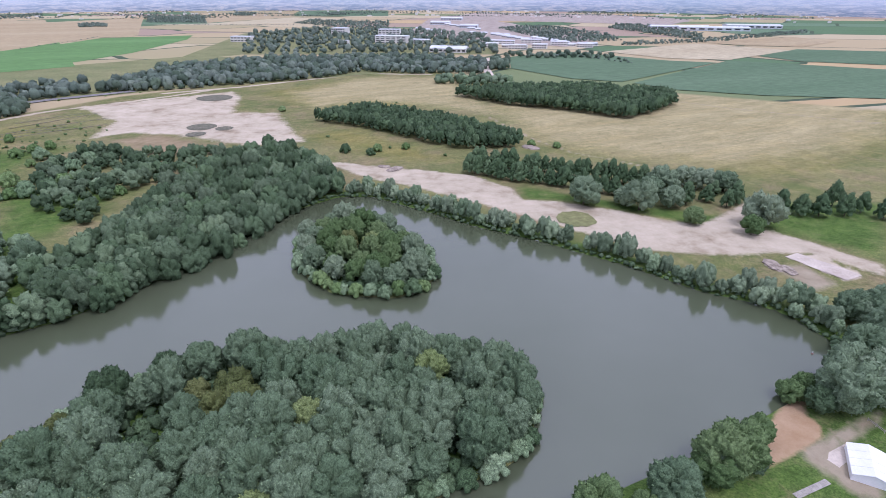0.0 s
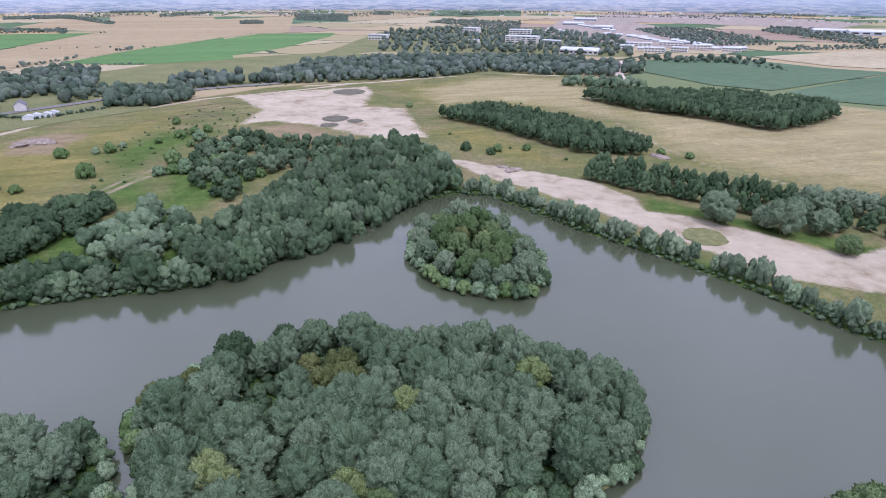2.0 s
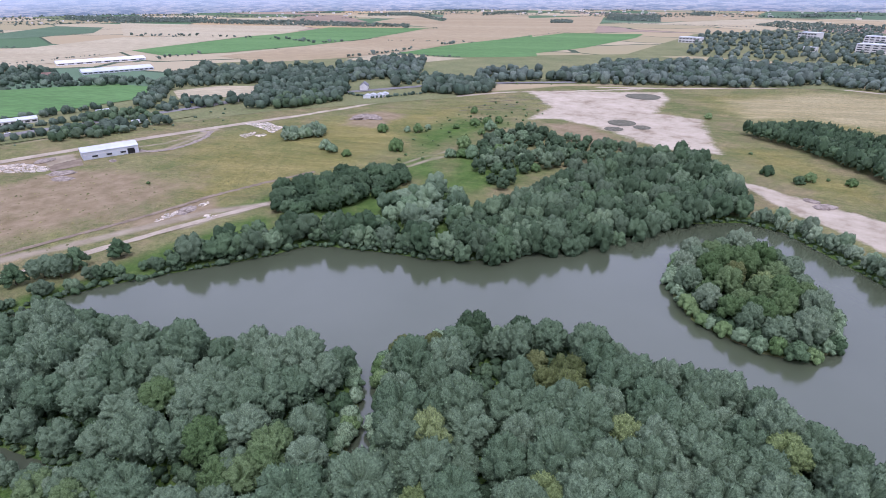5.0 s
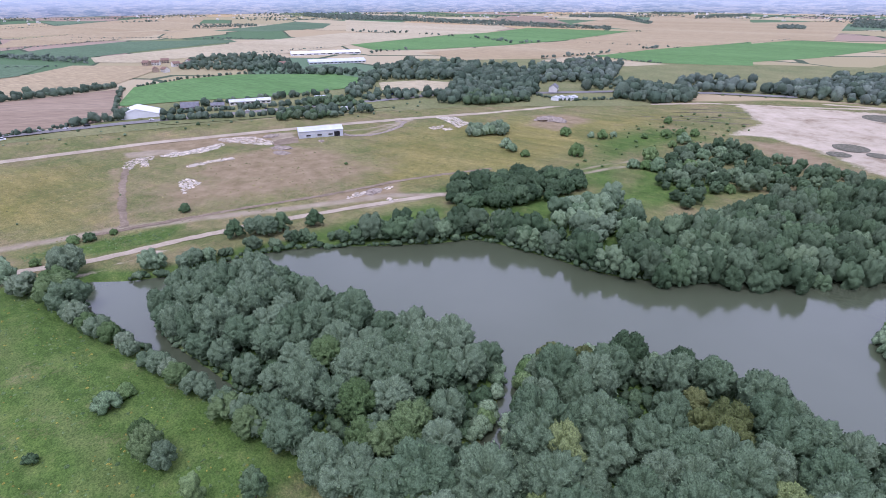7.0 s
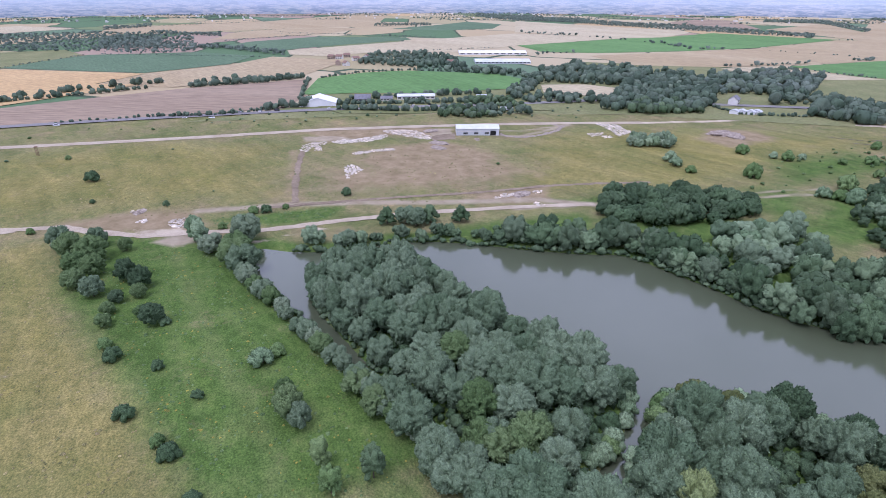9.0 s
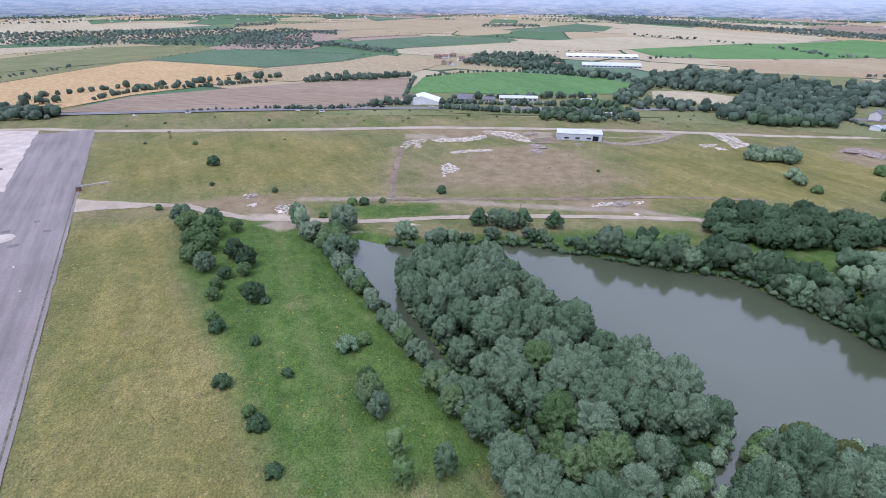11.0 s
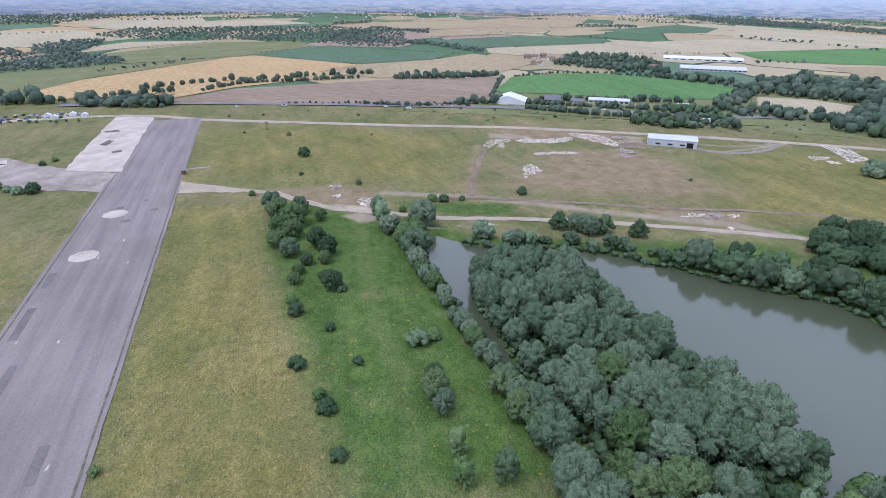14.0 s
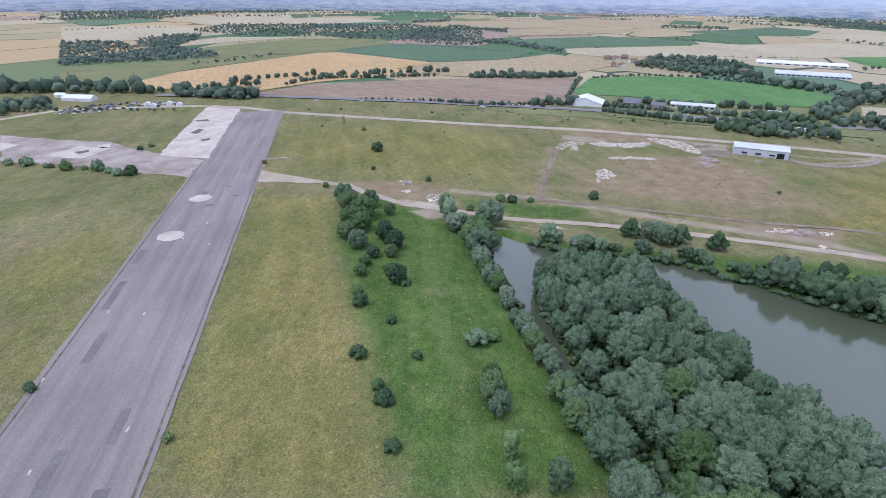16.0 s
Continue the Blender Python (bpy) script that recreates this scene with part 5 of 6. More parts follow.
# ---- belts, hedges and far woods ----
BELTS = [  # breed, leaves, gap, outline, size, label
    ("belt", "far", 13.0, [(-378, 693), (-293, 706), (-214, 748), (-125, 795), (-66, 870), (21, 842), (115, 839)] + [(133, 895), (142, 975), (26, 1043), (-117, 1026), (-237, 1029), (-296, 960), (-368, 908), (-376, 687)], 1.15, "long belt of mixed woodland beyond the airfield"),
    ("belt", "hazed_dark", 17.0, [(-378, 693), (-293, 706), (-214, 748), (-125, 795), (-66, 870), (21, 842), (115, 839)] + [(133, 895), (142, 975), (26, 1043), (-117, 1026), (-237, 1029), (-296, 960), (-368, 908), (-376, 687)], 1.1, "long belt of mixed woodland beyond the airfield"),
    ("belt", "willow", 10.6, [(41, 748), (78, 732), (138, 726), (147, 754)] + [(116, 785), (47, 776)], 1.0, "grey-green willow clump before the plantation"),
    ("belt", "hazed_dark", 10.6, [(136, 877), (162, 883), (185, 987), (157, 988)], 1.2, "dark trees beside the broad pale track"),
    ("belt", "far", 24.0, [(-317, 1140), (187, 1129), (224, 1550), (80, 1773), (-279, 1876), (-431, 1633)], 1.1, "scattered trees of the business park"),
    ("belt", "hazed_dark", 18.9, [(184, 1040), (365, 1035), (399, 981), (385, 1093), (208, 1118)], 1.0, "hedge and trees behind the works"),
    ("belt", "hazed_dark", 14.2, [(-662, 428), (-694, 541), (-709, 746), (-602, 691), (-515, 578), (-597, 531), (-501, 410), (-556, 366)], 1.1, "dark mixed woodland beyond the main road"),
    ("belt", "hazed_dark", 16.5, [(-780, 401), (-834, 540), (-701, 538), (-654, 444), (-715, 364)], 1.1, "dark mixed woodland beyond the main road"),
    ("belt", "hazed_dark", 8.3, [(-441, 510), (-398, 529), (-380, 567), (-406, 601), (-466, 551)], 1.25, "close dark poplars beside the main road"),
    ("belt", "hazed_dark", 13.0, [(-1012, 116), (-1140, 156), (-1177, 241), (-1092, 297), (-954, 286), (-898, 241), (-957, 175)], 0.9, "dark wood behind the green field"),
    ("belt", "hazed_dark", 14.0, [(-884, 237), (-832, 283), (-776, 335), (-811, 350), (-876, 299), (-920, 257)], 1.1, "dark garden trees before the glasshouses"),
    ("belt", "hazed_dark", 14.0, [(-800, 362), (-881, 459), (-821, 539), (-739, 597), (-647, 524), (-671, 442), (-713, 372), (-717, 329)], 1.15, "dark mixed woodland about the market garden"),
    ("belt", "hazed_dark", 11.0, [(-643, 256), (-792, 349), (-782, 368), (-654, 292), (-623, 259)], 1.0, "dark hedgerow trees about a small pasture"),
    ("belt", "hazed_dark", 11.0, [(-612, 264), (-614, 321), (-569, 390), (-543, 372), (-572, 299), (-586, 257)], 0.9, "dark hedgerow trees about a small pasture"),
    ("belt", "hazed_dark", 12.0, [(-525, 321), (-607, 383), (-688, 483), (-671, 582), (-553, 487), (-488, 424), (-500, 370)], 1.1, "dark mixed woodland beyond the main road"),
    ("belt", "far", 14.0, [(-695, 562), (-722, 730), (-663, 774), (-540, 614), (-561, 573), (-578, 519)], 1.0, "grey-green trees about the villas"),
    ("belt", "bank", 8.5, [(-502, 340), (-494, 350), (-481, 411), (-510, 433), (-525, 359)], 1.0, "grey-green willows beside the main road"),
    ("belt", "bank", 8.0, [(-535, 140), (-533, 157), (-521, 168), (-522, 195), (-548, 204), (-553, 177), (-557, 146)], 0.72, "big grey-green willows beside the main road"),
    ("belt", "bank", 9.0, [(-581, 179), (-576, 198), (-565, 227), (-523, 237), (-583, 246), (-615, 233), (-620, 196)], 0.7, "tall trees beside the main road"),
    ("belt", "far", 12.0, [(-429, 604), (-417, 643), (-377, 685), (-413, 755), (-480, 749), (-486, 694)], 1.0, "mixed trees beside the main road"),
    ("belt", "hazed_dark", 12.0, [(-505, 518), (-491, 569), (-387, 573), (-413, 621), (-516, 610), (-552, 570)], 1.1, "mixed trees beside the main road"),
    ("belt", "hazed_dark", 10.6, [(-558, 138), (-522, 174), (-522, 236), (-554, 243), (-566, 189), (-583, 152)], 0.75, "roadside trees before the smallholdings"),
    ("belt", "hazed_dark", 13.0, [(-523, -653), (-543, -578), (-573, -473), (-593, -490), (-570, -604), (-548, -682)], 1.35, "tall dark hedgerow trees beyond the car park"),
    ("belt", "hazed_dark", 8.3, [(-558, -441), (-565, -346), (-582, -352), (-600, -404), (-584, -461)], 1.0, "dark shelter belt beside the main road"),
    ("belt", "hazed_dark", 10.6, [(-424, -538), (-439, -535), (-459, -515), (-481, -538), (-479, -572), (-458, -577)], 1.0, "dark green trees beside the perimeter road"),
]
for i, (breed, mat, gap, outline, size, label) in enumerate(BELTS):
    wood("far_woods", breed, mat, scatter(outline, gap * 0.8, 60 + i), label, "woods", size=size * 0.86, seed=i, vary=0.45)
HEDGES = [  # line, gap, size
    ([(-524, 450), (-468, 448), (-438, 506)], 4, 0.35),
    ([(-610, -144), (-602, -91), (-608, -54), (-616, -32)], 6, 0.45),
    ([(-616, -32), (-625, -19), (-624, 7), (-640, 13)], 7, 1.0),
    ([(-811, -140), (-812, -106), (-816, -70), (-824, -38), (-855, 7)], 13, 0.9),
    ([(-674, 4), (-797, 15), (-847, 21)], 7, 0.5),
    ([(-846, 34), (-897, 107), (-905, 182), (-829, 310)], 9, 0.45),
    ([(-601, 41), (-577, 98), (-563, 146)], 7, 0.75),
    ([(-625, 120), (-604, 176), (-616, 264)], 8, 0.75),
    ([(-744, -351), (-819, -264), (-858, -175)], 13, 0.9),
    ([(-821, -125), (-850, -69), (-856, 15)], 12, 0.9),
    ([(-663, -444), (-698, -432), (-765, -361)], 15, 0.8),
    ([(-436, -545), (-463, -491), (-491, -386)], 14, 0.4),
    ([(-673, -362), (-739, -337), (-770, -265), (-809, -191)], 8, 0.75),
    ([(-802, -138), (-829, -66), (-856, 9)], 9, 0.8),
    ([(-600, -469), (-627, -436), (-658, -393)], 11, 0.9),
    ([(-600, -235), (-612, -132), (-621, -29)], 9, 0.3),
    ([(-628, 43), (-622, 90), (-606, 146)], 6, 0.6),
    ([(-655, 60), (-660, 150), (-655, 235)], 8, 0.75),
]
FAR_WOODS = [  # gap, outline, size
    (17, [(-952, 2222), (-730, 2200), (-907, 2725), (-1164, 2762)], 1.1),
    (13, [(-1049, 1942), (-979, 1980), (-1058, 2133), (-1130, 2127)], 1.0),
    (24, [(-2135, 2663), (-2023, 2978), (-1988, 3001), (-2245, 2814)], 1.2),
    (18, [(-802, 2831), (-718, 2839), (-800, 3157), (-882, 3148)], 1.2),
    (18, [(-370, 2875), (-290, 2916), (-320, 3170), (-399, 3161)], 1.2),
    (20, [(-407, 2188), (-45, 1776), (-58, 2298), (-383, 2450)], 1.0),
    (20, [(-2682, 1086), (-1949, 1231), (-1713, 1309), (-1451, 1376), (-1319, 1453), (-1408, 1549), (-1592, 1508), (-1972, 1503), (-2182, 1377), (-3022, 1223)], 1.15),
    (19, [(-2089, 2002), (-1956, 2171), (-1461, 1818), (-1543, 1939), (-2175, 2429), (-2275, 2196)], 1.0),
    (26, [(-2279, 2786), (-1971, 3012), (-1839, 3095), (-1845, 3091), (-2262, 2801)], 1.2),
    (22, [(-1655, 2363), (-1640, 2773), (-1784, 3010), (-1824, 2619)], 1.0),
    (17, [(-2022, -438), (-1919, -366), (-1769, -192), (-1928, -215), (-1906, -278), (-2089, -410)], 1.0),
    (20, [(-2171, -606), (-2370, -495), (-2529, -527), (-2372, -659)], 1.0),
    (17, [(-1447, -416), (-1392, -253), (-1525, -274), (-1803, -397), (-1855, -523)], 1.05),
    (14, [(-1392, -221), (-1373, -144), (-1285, -85), (-1189, -15), (-1257, -17), (-1363, -88), (-1505, -226)], 1.0),
    (20, [(-2212, 314), (-2200, 539), (-2347, 569), (-2411, 361)], 0.9),
    (24, [(-1521, -1110), (-1390, -823), (-1433, -656), (-1396, -436), (-1277, -273), (-1331, -203), (-1826, -279), (-2063, -588), (-1977, -878), (-1814, -1191)], 1.0),
    (13, [(-747, -795), (-866, -681), (-936, -638), (-1009, -709), (-1051, -819), (-1000, -842), (-881, -828), (-828, -876)], 1.0),
    (15, [(-1035, -889), (-1050, -825), (-1240, -895), (-1397, -989), (-1327, -1035), (-1207, -1031)], 1.0),
    (17, [(-838, -887), (-892, -838), (-1035, -889), (-1142, -1048), (-1069, -1119)], 1.0),
    (36, [(-1826, -1880), (-2072, -1647), (-2745, -1822), (-2941, -1523), (-3198, -1654), (-2841, -2211), (-2518, -2573)], 1.3),
    (21, [(-2972, 974), (-2473, 995), (-2247, 1250), (-2534, 1404), (-2845, 1259), (-3418, 1130)], 1.15),
    (17, [(316, 1911), (369, 1365), (554, 1415), (590, 1636), (506, 2048)], 1.0),
    (17, [(695, 1911), (767, 1428), (862, 1613), (904, 2080), (806, 2140)], 1.1),
    (15, [(504, 1282), (734, 1365), (1231, 1679), (1334, 1825), (784, 1462), (531, 1353)], 0.8),
    (24, [(979, 3355), (1343, 3085), (1434, 3302), (1037, 3447)], 1.1),
]
FAR_HEDGES = [  # line, gap, size
    ([(-1632, 2313), (-1616, 2461)], 14, 0.7),
    ([(-1561, 2492), (-1475, 2582), (-1643, 3103), (-1190, 2791)], 16, 0.7),
    ([(-865, 2040), (-679, 2091), (-387, 2079)], 12, 0.5),
    ([(-824, 1016), (-825, 1064)], 14, 0.9),
    ([(-833, 1105), (-795, 1107)], 9, 0.4),
    ([(-797, 1225), (-789, 1332), (-794, 1563)], 26, 0.4),
    ([(-2431, -473), (-2523, -322)], 12, 0.6),
    ([(-2517, -307), (-2711, -110), (-3572, 450)], 15, 0.55),
    ([(-1969, -188), (-2081, -46)], 11, 0.4),
    ([(-1604, -171), (-1786, 64)], 10, 0.45),
    ([(-1308, -379), (-1176, -60)], 9, 0.4),
    ([(-1691, 262), (-1585, 402)], 12, 0.7),
    ([(-1859, -51), (-1804, 203)], 14, 0.35),
    ([(-1205, 228), (-1251, 458)], 10, 0.35),
    ([(-1754, 730), (-1703, 779), (-1577, 807)], 24, 0.9),
    ([(-1510, 840), (-1454, 855), (-1353, 877)], 26, 0.9),
    ([(-1308, 884), (-1239, 903), (-1154, 888), (-1092, 877), (-1089, 962)], 20, 1.0),
    ([(-814, 719), (-805, 810), (-815, 912)], 13, 0.9),
    ([(-1230, 1446), (-1200, 1461)], 12, 0.7),
    ([(-1040, 1021), (-883, 1099), (-815, 1136)], 22, 0.4),
    ([(-828, 1033), (-817, 1059)], 14, 0.9),
    ([(-779, 804), (-630, 840)], 8, 0.5),
    ([(-820, -611), (-880, -580), (-975, -545)], 16, 0.8),
    ([(-1081, -487), (-1297, -406)], 12, 0.35),
    ([(-1423, -1475), (-1664, -1270)], 22, 0.7),
    ([(-1182, -758), (-1377, -692)], 14, 0.35),
    ([(-1701, 711), (-1651, 775)], 16, 1.0),
    ([(-1596, 764), (-1564, 834)], 14, 1.0),
    ([(-1066, 476), (-1091, 535), (-1083, 591)], 20, 0.9),
    ([(-2639, -393), (-2872, -64)], 13, 0.5),
    ([(-1948, -50), (-1844, 86), (-1558, 398)], 14, 0.4),
    ([(-3561, -530), (-3588, 288)], 20, 0.6),
    ([(333, 1063), (399, 950)], 11, 0.5),
    ([(275, 1042), (296, 1043)], 9, 0.9),
]
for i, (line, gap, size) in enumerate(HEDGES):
    wood("hedgerow", "belt", "hazed_dark", beside(line, gap * 0.7, 90 + i, 1.2), "dark hedgerow with standing trees between fields", "hedge", size=size * 0.85, seed=i, vary=0.35)
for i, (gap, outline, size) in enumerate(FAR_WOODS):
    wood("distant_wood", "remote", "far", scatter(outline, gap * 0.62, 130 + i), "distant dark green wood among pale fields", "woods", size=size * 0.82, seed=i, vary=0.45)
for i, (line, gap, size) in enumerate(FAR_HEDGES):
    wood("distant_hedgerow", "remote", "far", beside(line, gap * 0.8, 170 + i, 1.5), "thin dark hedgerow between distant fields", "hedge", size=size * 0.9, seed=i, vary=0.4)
# the last hedges and copses run together towards the skyline
g = random.Random(12)
lines = []
for k in range(150):
    a, r = radians(g.uniform(48, 248)), 2700 + 950 * g.random() ** 0.8
    x, y, turn, long = math.cos(a) * r, math.sin(a) * r, a + radians(90 + g.gauss(0, 14)), g.uniform(80, 420)
    deep = g.choice((6, 10, 40))
    for i in range(int(long / 14)):
        s = (i * 14 - long / 2) + g.uniform(-5, 5)
        lines.append((x + math.cos(turn) * s + g.gauss(0, deep) * math.cos(a), y + math.sin(turn) * s + g.gauss(0, deep) * math.sin(a)))
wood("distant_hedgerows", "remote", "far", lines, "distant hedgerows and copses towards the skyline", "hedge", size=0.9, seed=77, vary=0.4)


# ---- buildings ----
def part(name, bm, mat, parent, label=""):
    me = bpy.data.meshes.new(name)
    bm.to_mesh(me)
    bm.free()
    me.materials.append(mat)
    ob = new(name, me)
    ob.parent = parent
    return tagged(ob, label)


def box(bm, x0, x1, y0, y1, z0, z1):
    v = [bm.verts.new((x, y, z)) for z in (z0, z1) for x, y in ((x0, y0), (x1, y0), (x1, y1), (x0, y1))]
    for f in ((3, 2, 1, 0), (4, 5, 6, 7), (0, 1, 5, 4), (1, 2, 6, 5), (2, 3, 7, 6), (3, 0, 4, 7)):
        bm.faces.new([v[i] for i in f])
    return bm


def gable(bm, l, w, z0, z1, over=0.4, thick=0.25):
    """A pitched roof, its ridge along x."""
    ring = ((-w / 2 - over, z0), (0, z1), (w / 2 + over, z0), (w / 2 + over, z0 - thick), (0, z1 - thick), (-w / 2 - over, z0 - thick))
    a = [bm.verts.new((-l / 2 - over, y, z)) for y, z in ring]
    b = [bm.verts.new((l / 2 + over, y, z)) for y, z in ring]
    for i in range(6):
        k = (i + 1) % 6
        bm.faces.new((a[i], a[k], b[k], b[i]))
    bm.faces.new((a[0], a[5], a[4], a[1]))
    bm.faces.new((a[1], a[4], a[3], a[2]))
    bm.faces.new((b[0], b[1], b[4], b[5]))
    bm.faces.new((b[1], b[2], b[3], b[4]))
    bmesh.ops.recalc_face_normals(bm, faces=bm.faces[:])
    return bm


def walls(bm, l, w, h, top):
    """Four walls with pointed ends under a pitched roof."""
    box(bm, -l / 2, l / 2, -w / 2, w / 2, -0.3, h)
    if top > h + 0.4:
        for x in (-l / 2, l / 2 - 0.3):
            a = [bm.verts.new((x + d, y, z)) for d in (0, 0.3) for y, z in ((-w / 2, h), (w / 2, h), (0, top - 0.3))]
            bm.faces.new((a[0], a[2], a[1]))
            bm.faces.new((a[3], a[4], a[5]))
            for i in range(3):
                k = (i + 1) % 3
                bm.faces.new((a[i], a[k], a[3 + k], a[3 + i]))
    return bm


def building(name, x, y, turn, l, w, h, top, wall, roof, label, category="building", storeys=1, bays=5, group="", door=True):
    """A building: walls, roof, rows of windows on both long sides and a door."""
    root = new(name)
    root.matrix_world = pose(x, y, float(rise(math.hypot(x, y))), 0, 0, turn)
    part("wall", walls(bmesh.new(), l, w, h, top), MAT[wall], root)
    if top > h + 0.4:
        part("roof", gable(bmesh.new(), l, w, h, top), MAT[roof], root)
    else:
        bm = box(bmesh.new(), -l / 2 - 0.3, l / 2 + 0.3, -w / 2 - 0.3, w / 2 + 0.3, h + 0.004, h + 0.5)
        part("roof", bm, MAT[roof], root)
    for s in range(storeys):
        z0 = h * (s + 0.32) / storeys
        for b in range(bays):
            cx = -l / 2 + l * (b + 0.5) / bays
            half = l / bays * 0.32
            for sy in (-1, 1):
                part("window", box(bmesh.new(), cx - half, cx + half, sy * (w / 2 + 0.03) - 0.08, sy * (w / 2 + 0.03) + 0.08, z0, z0 + h / storeys * 0.42), MAT["glass"], root)
    if door:
        part("door", box(bmesh.new(), -l * 0.08, -l * 0.08 + 1.2, w / 2 + 0.02, w / 2 + 0.14, 0.0, 2.1), MAT["timber"], root)
    return tagged(root, label, category, group)


def shed():
    """The lone airfield shed: ribbed cladding, low pitched roof, openings along its south side."""
    root = new("airfield_shed")
    root.matrix_world = pose(-459, 155, 0, 0, 0, 77)
    l, w, h, top = 38, 17, 6.0, 8.2
    part("wall", walls(bmesh.new(), l, w, h, top), MAT["metal"], root)
    roof = part("roof", gable(bmesh.new(), l, w, h, top), MAT["roof"], root, "pale ribbed sheet roof")
    for k in range(20):
        bm = bmesh.new()
        x = -l / 2 + l * (k + 0.5) / 20
        for s in (-1, 1):
            v = [bm.verts.new((x + d, s * yy, z)) for d in (-0.12, 0.12) for yy, z in ((0.1, top + 0.06), (w / 2 + 0.35, h + 0.06), (w / 2 + 0.35, h - 0.02), (0.1, top - 0.02))]
            bm.faces.new(v[:4])
            bm.faces.new(v[4:][::-1])
            for i in range(4):
                j = (i + 1) % 4
                bm.faces.new((v[i], v[4 + i], v[4 + j], v[j]))
        bmesh.ops.recalc_face_normals(bm, faces=bm.faces[:])
        part("rib", bm, MAT["roof"], roof)
    for k in range(3):
        cx = -11 + k * 9.5
        win = part("window", box(bmesh.new(), cx - 1.9, cx + 1.9, -w / 2 - 0.1, -w / 2 + 0.05, 1.4, 2.8), MAT["glass"], root)
        part("sill", box(bmesh.new(), cx - 2.1, cx + 2.1, -w / 2 - 0.3, -w / 2 - 0.11, 1.2, 1.38), MAT["render"], win)
    # black panels stand in for the unlit inside of the shed
    part("doorway", box(bmesh.new(), 11.2, 16.2, -w / 2 - 0.12, -w / 2 + 0.05, 0, 4.2), MAT["black"], root, "black panel in place of the dark inside of an open doorway")
    part("doorway", box(bmesh.new(), l / 2 - 0.02, l / 2 + 0.1, -4, 0, 0, 4.2), MAT["black"], root, "black panel in place of the dark inside of an open doorway")
    part("band", box(bmesh.new(), -l / 2 - 0.06, l / 2 + 0.06, -w / 2 - 0.06, w / 2 + 0.06, 3.6, 3.9), MAT["render"], root)
    tagged(root, "pale grey sheet-clad shed with a low pitched roof", "shed")


shed()
building("white_barn", -637.0, 24.0, -8, 30, 40, 4.0, 10, "white", "white", "large white barn with a shallow pitched roof", "barn", 1, 3)
building("farmhouse", -635.0, 74.0, 75, 18, 10, 5, 10, "brick", "slate", "grey-roofed farmhouse among roadside trees", "house", 2, 4, "houses beside the main road")
building("bungalow", -643.0, 103.0, 78, 14, 8, 3, 5.5, "render", "slate", "small pale bungalow beside the main road", "house", 1, 4, "houses beside the main road")
building("long_shed", -646.0, 139.0, 80, 45, 12, 4, 6, "render", "roof", "long low white shed beside the main road", "shed", 1, 8, "houses beside the main road")
building("long_shed", -624.0, 218.0, 80, 18, 10, 3.5, 5.5, "render", "roof", "low pale shed among roadside trees", "shed", 1, 4, "houses beside the main road")
building("glasshouse", -975.0, 372.0, 76, 100, 48, 3.5, 6.5, "metal", "roof", "broad pale glasshouse of a market garden", "glasshouse", 1, 14, "glasshouses", False)
building("polytunnel", -1128.0, 408.0, 76, 140, 44, 3.5, 6.5, "white", "white", "long white polytunnel block behind trees", "polytunnel", 1, 10, "glasshouses", False)
building("house", -963.0, 272.0, 70, 14, 9, 5, 9, "render", "tile", "white-walled house among dark trees", "house", 2, 3, "houses of the hamlet")
for i, (x, y) in enumerate([(-1111, 73), (-1106, 88), (-1131, 105), (-1069, 115), (-1036, 122), (-1094, 139), (-1007, 77), (-995, 90)]):
    building("house", x, y, 40 + 23 * i, 13, 8.5, 5, 8.5, ("brick", "render")[i % 2], "tile", "tile-roofed house of the hamlet", "house", 2, 3, "houses of the hamlet")
building("villa", -518.0, 484.0, 130, 16, 10, 6, 10, "render", "slate", "slate-roofed white house beyond a clipped hedge", "house", 2, 4, "houses at the woodland edge")
for i, (x, y) in enumerate([(-473, 446), (-472, 454), (-466, 460), (-466, 468)]):
    building("conservatory", x, y, 125, 7, 9, 3.0, 5, "white", "metal", "white gabled conservatory range beyond a hedge", "conservatory", 1, 3, "houses at the woodland edge")
for i, (x, y, l, w, h, storeys) in enumerate(((-177.0, 1633.0, 60, 40, 18, 3), (-27.0, 1377.0, 110, 45, 16, 4), (-36.0, 1513.0, 80, 40, 22, 5), (40.0, 1346.0, 60, 30, 10, 2), (196.0, 1260.0, 40, 30, 9, 2), (245.0, 1221.0, 55, 30, 9, 2), (298.0, 1233.0, 45, 28, 9, 2),
                                              (235.0, 1344.0, 80, 30, 8, 2), (364.0, 1313.0, 60, 30, 8, 2), (407.0, 1257.0, 50, 26, 8, 2), (310.0, 1374.0, 70, 30, 8, 2), (-389.0, 1412.0, 70, 30, 12, 2), (-145.0, 1349.0, 50, 14, 8, 2))):
    building("office_block", x, y, 160 + 7 * (i % 3), l * 0.7, w * 0.8, h, h + 0.3, "render", "roof", "pale flat-roofed office block of the business park", "office block", storeys, 6, "buildings of the business park")
for i, (ax, ay, bx, by, n) in enumerate(((186, 1297, 271, 1218, 3), (260, 1600, 313, 1416, 5), (339, 1503, 386, 1340, 5), (371, 1280, 450, 1306, 3), (138, 2180, 245, 1800, 7), (36, 1876, 128, 1660, 4), (190, 1700, 300, 1560, 4))):
    for k in range(n):
        f = (k + 0.5) / n
        building("workshop_unit", ax + (bx - ax) * f, ay + (by - ay) * f, 168 + 4 * ((i + k) % 3), 17 + 4 * (k % 3), 12, 5, 7.5, ("white", "render", "metal")[k % 3], "roof", "white-walled workshop unit of the business park", "workshop", 1, 4, "buildings of the business park", False)
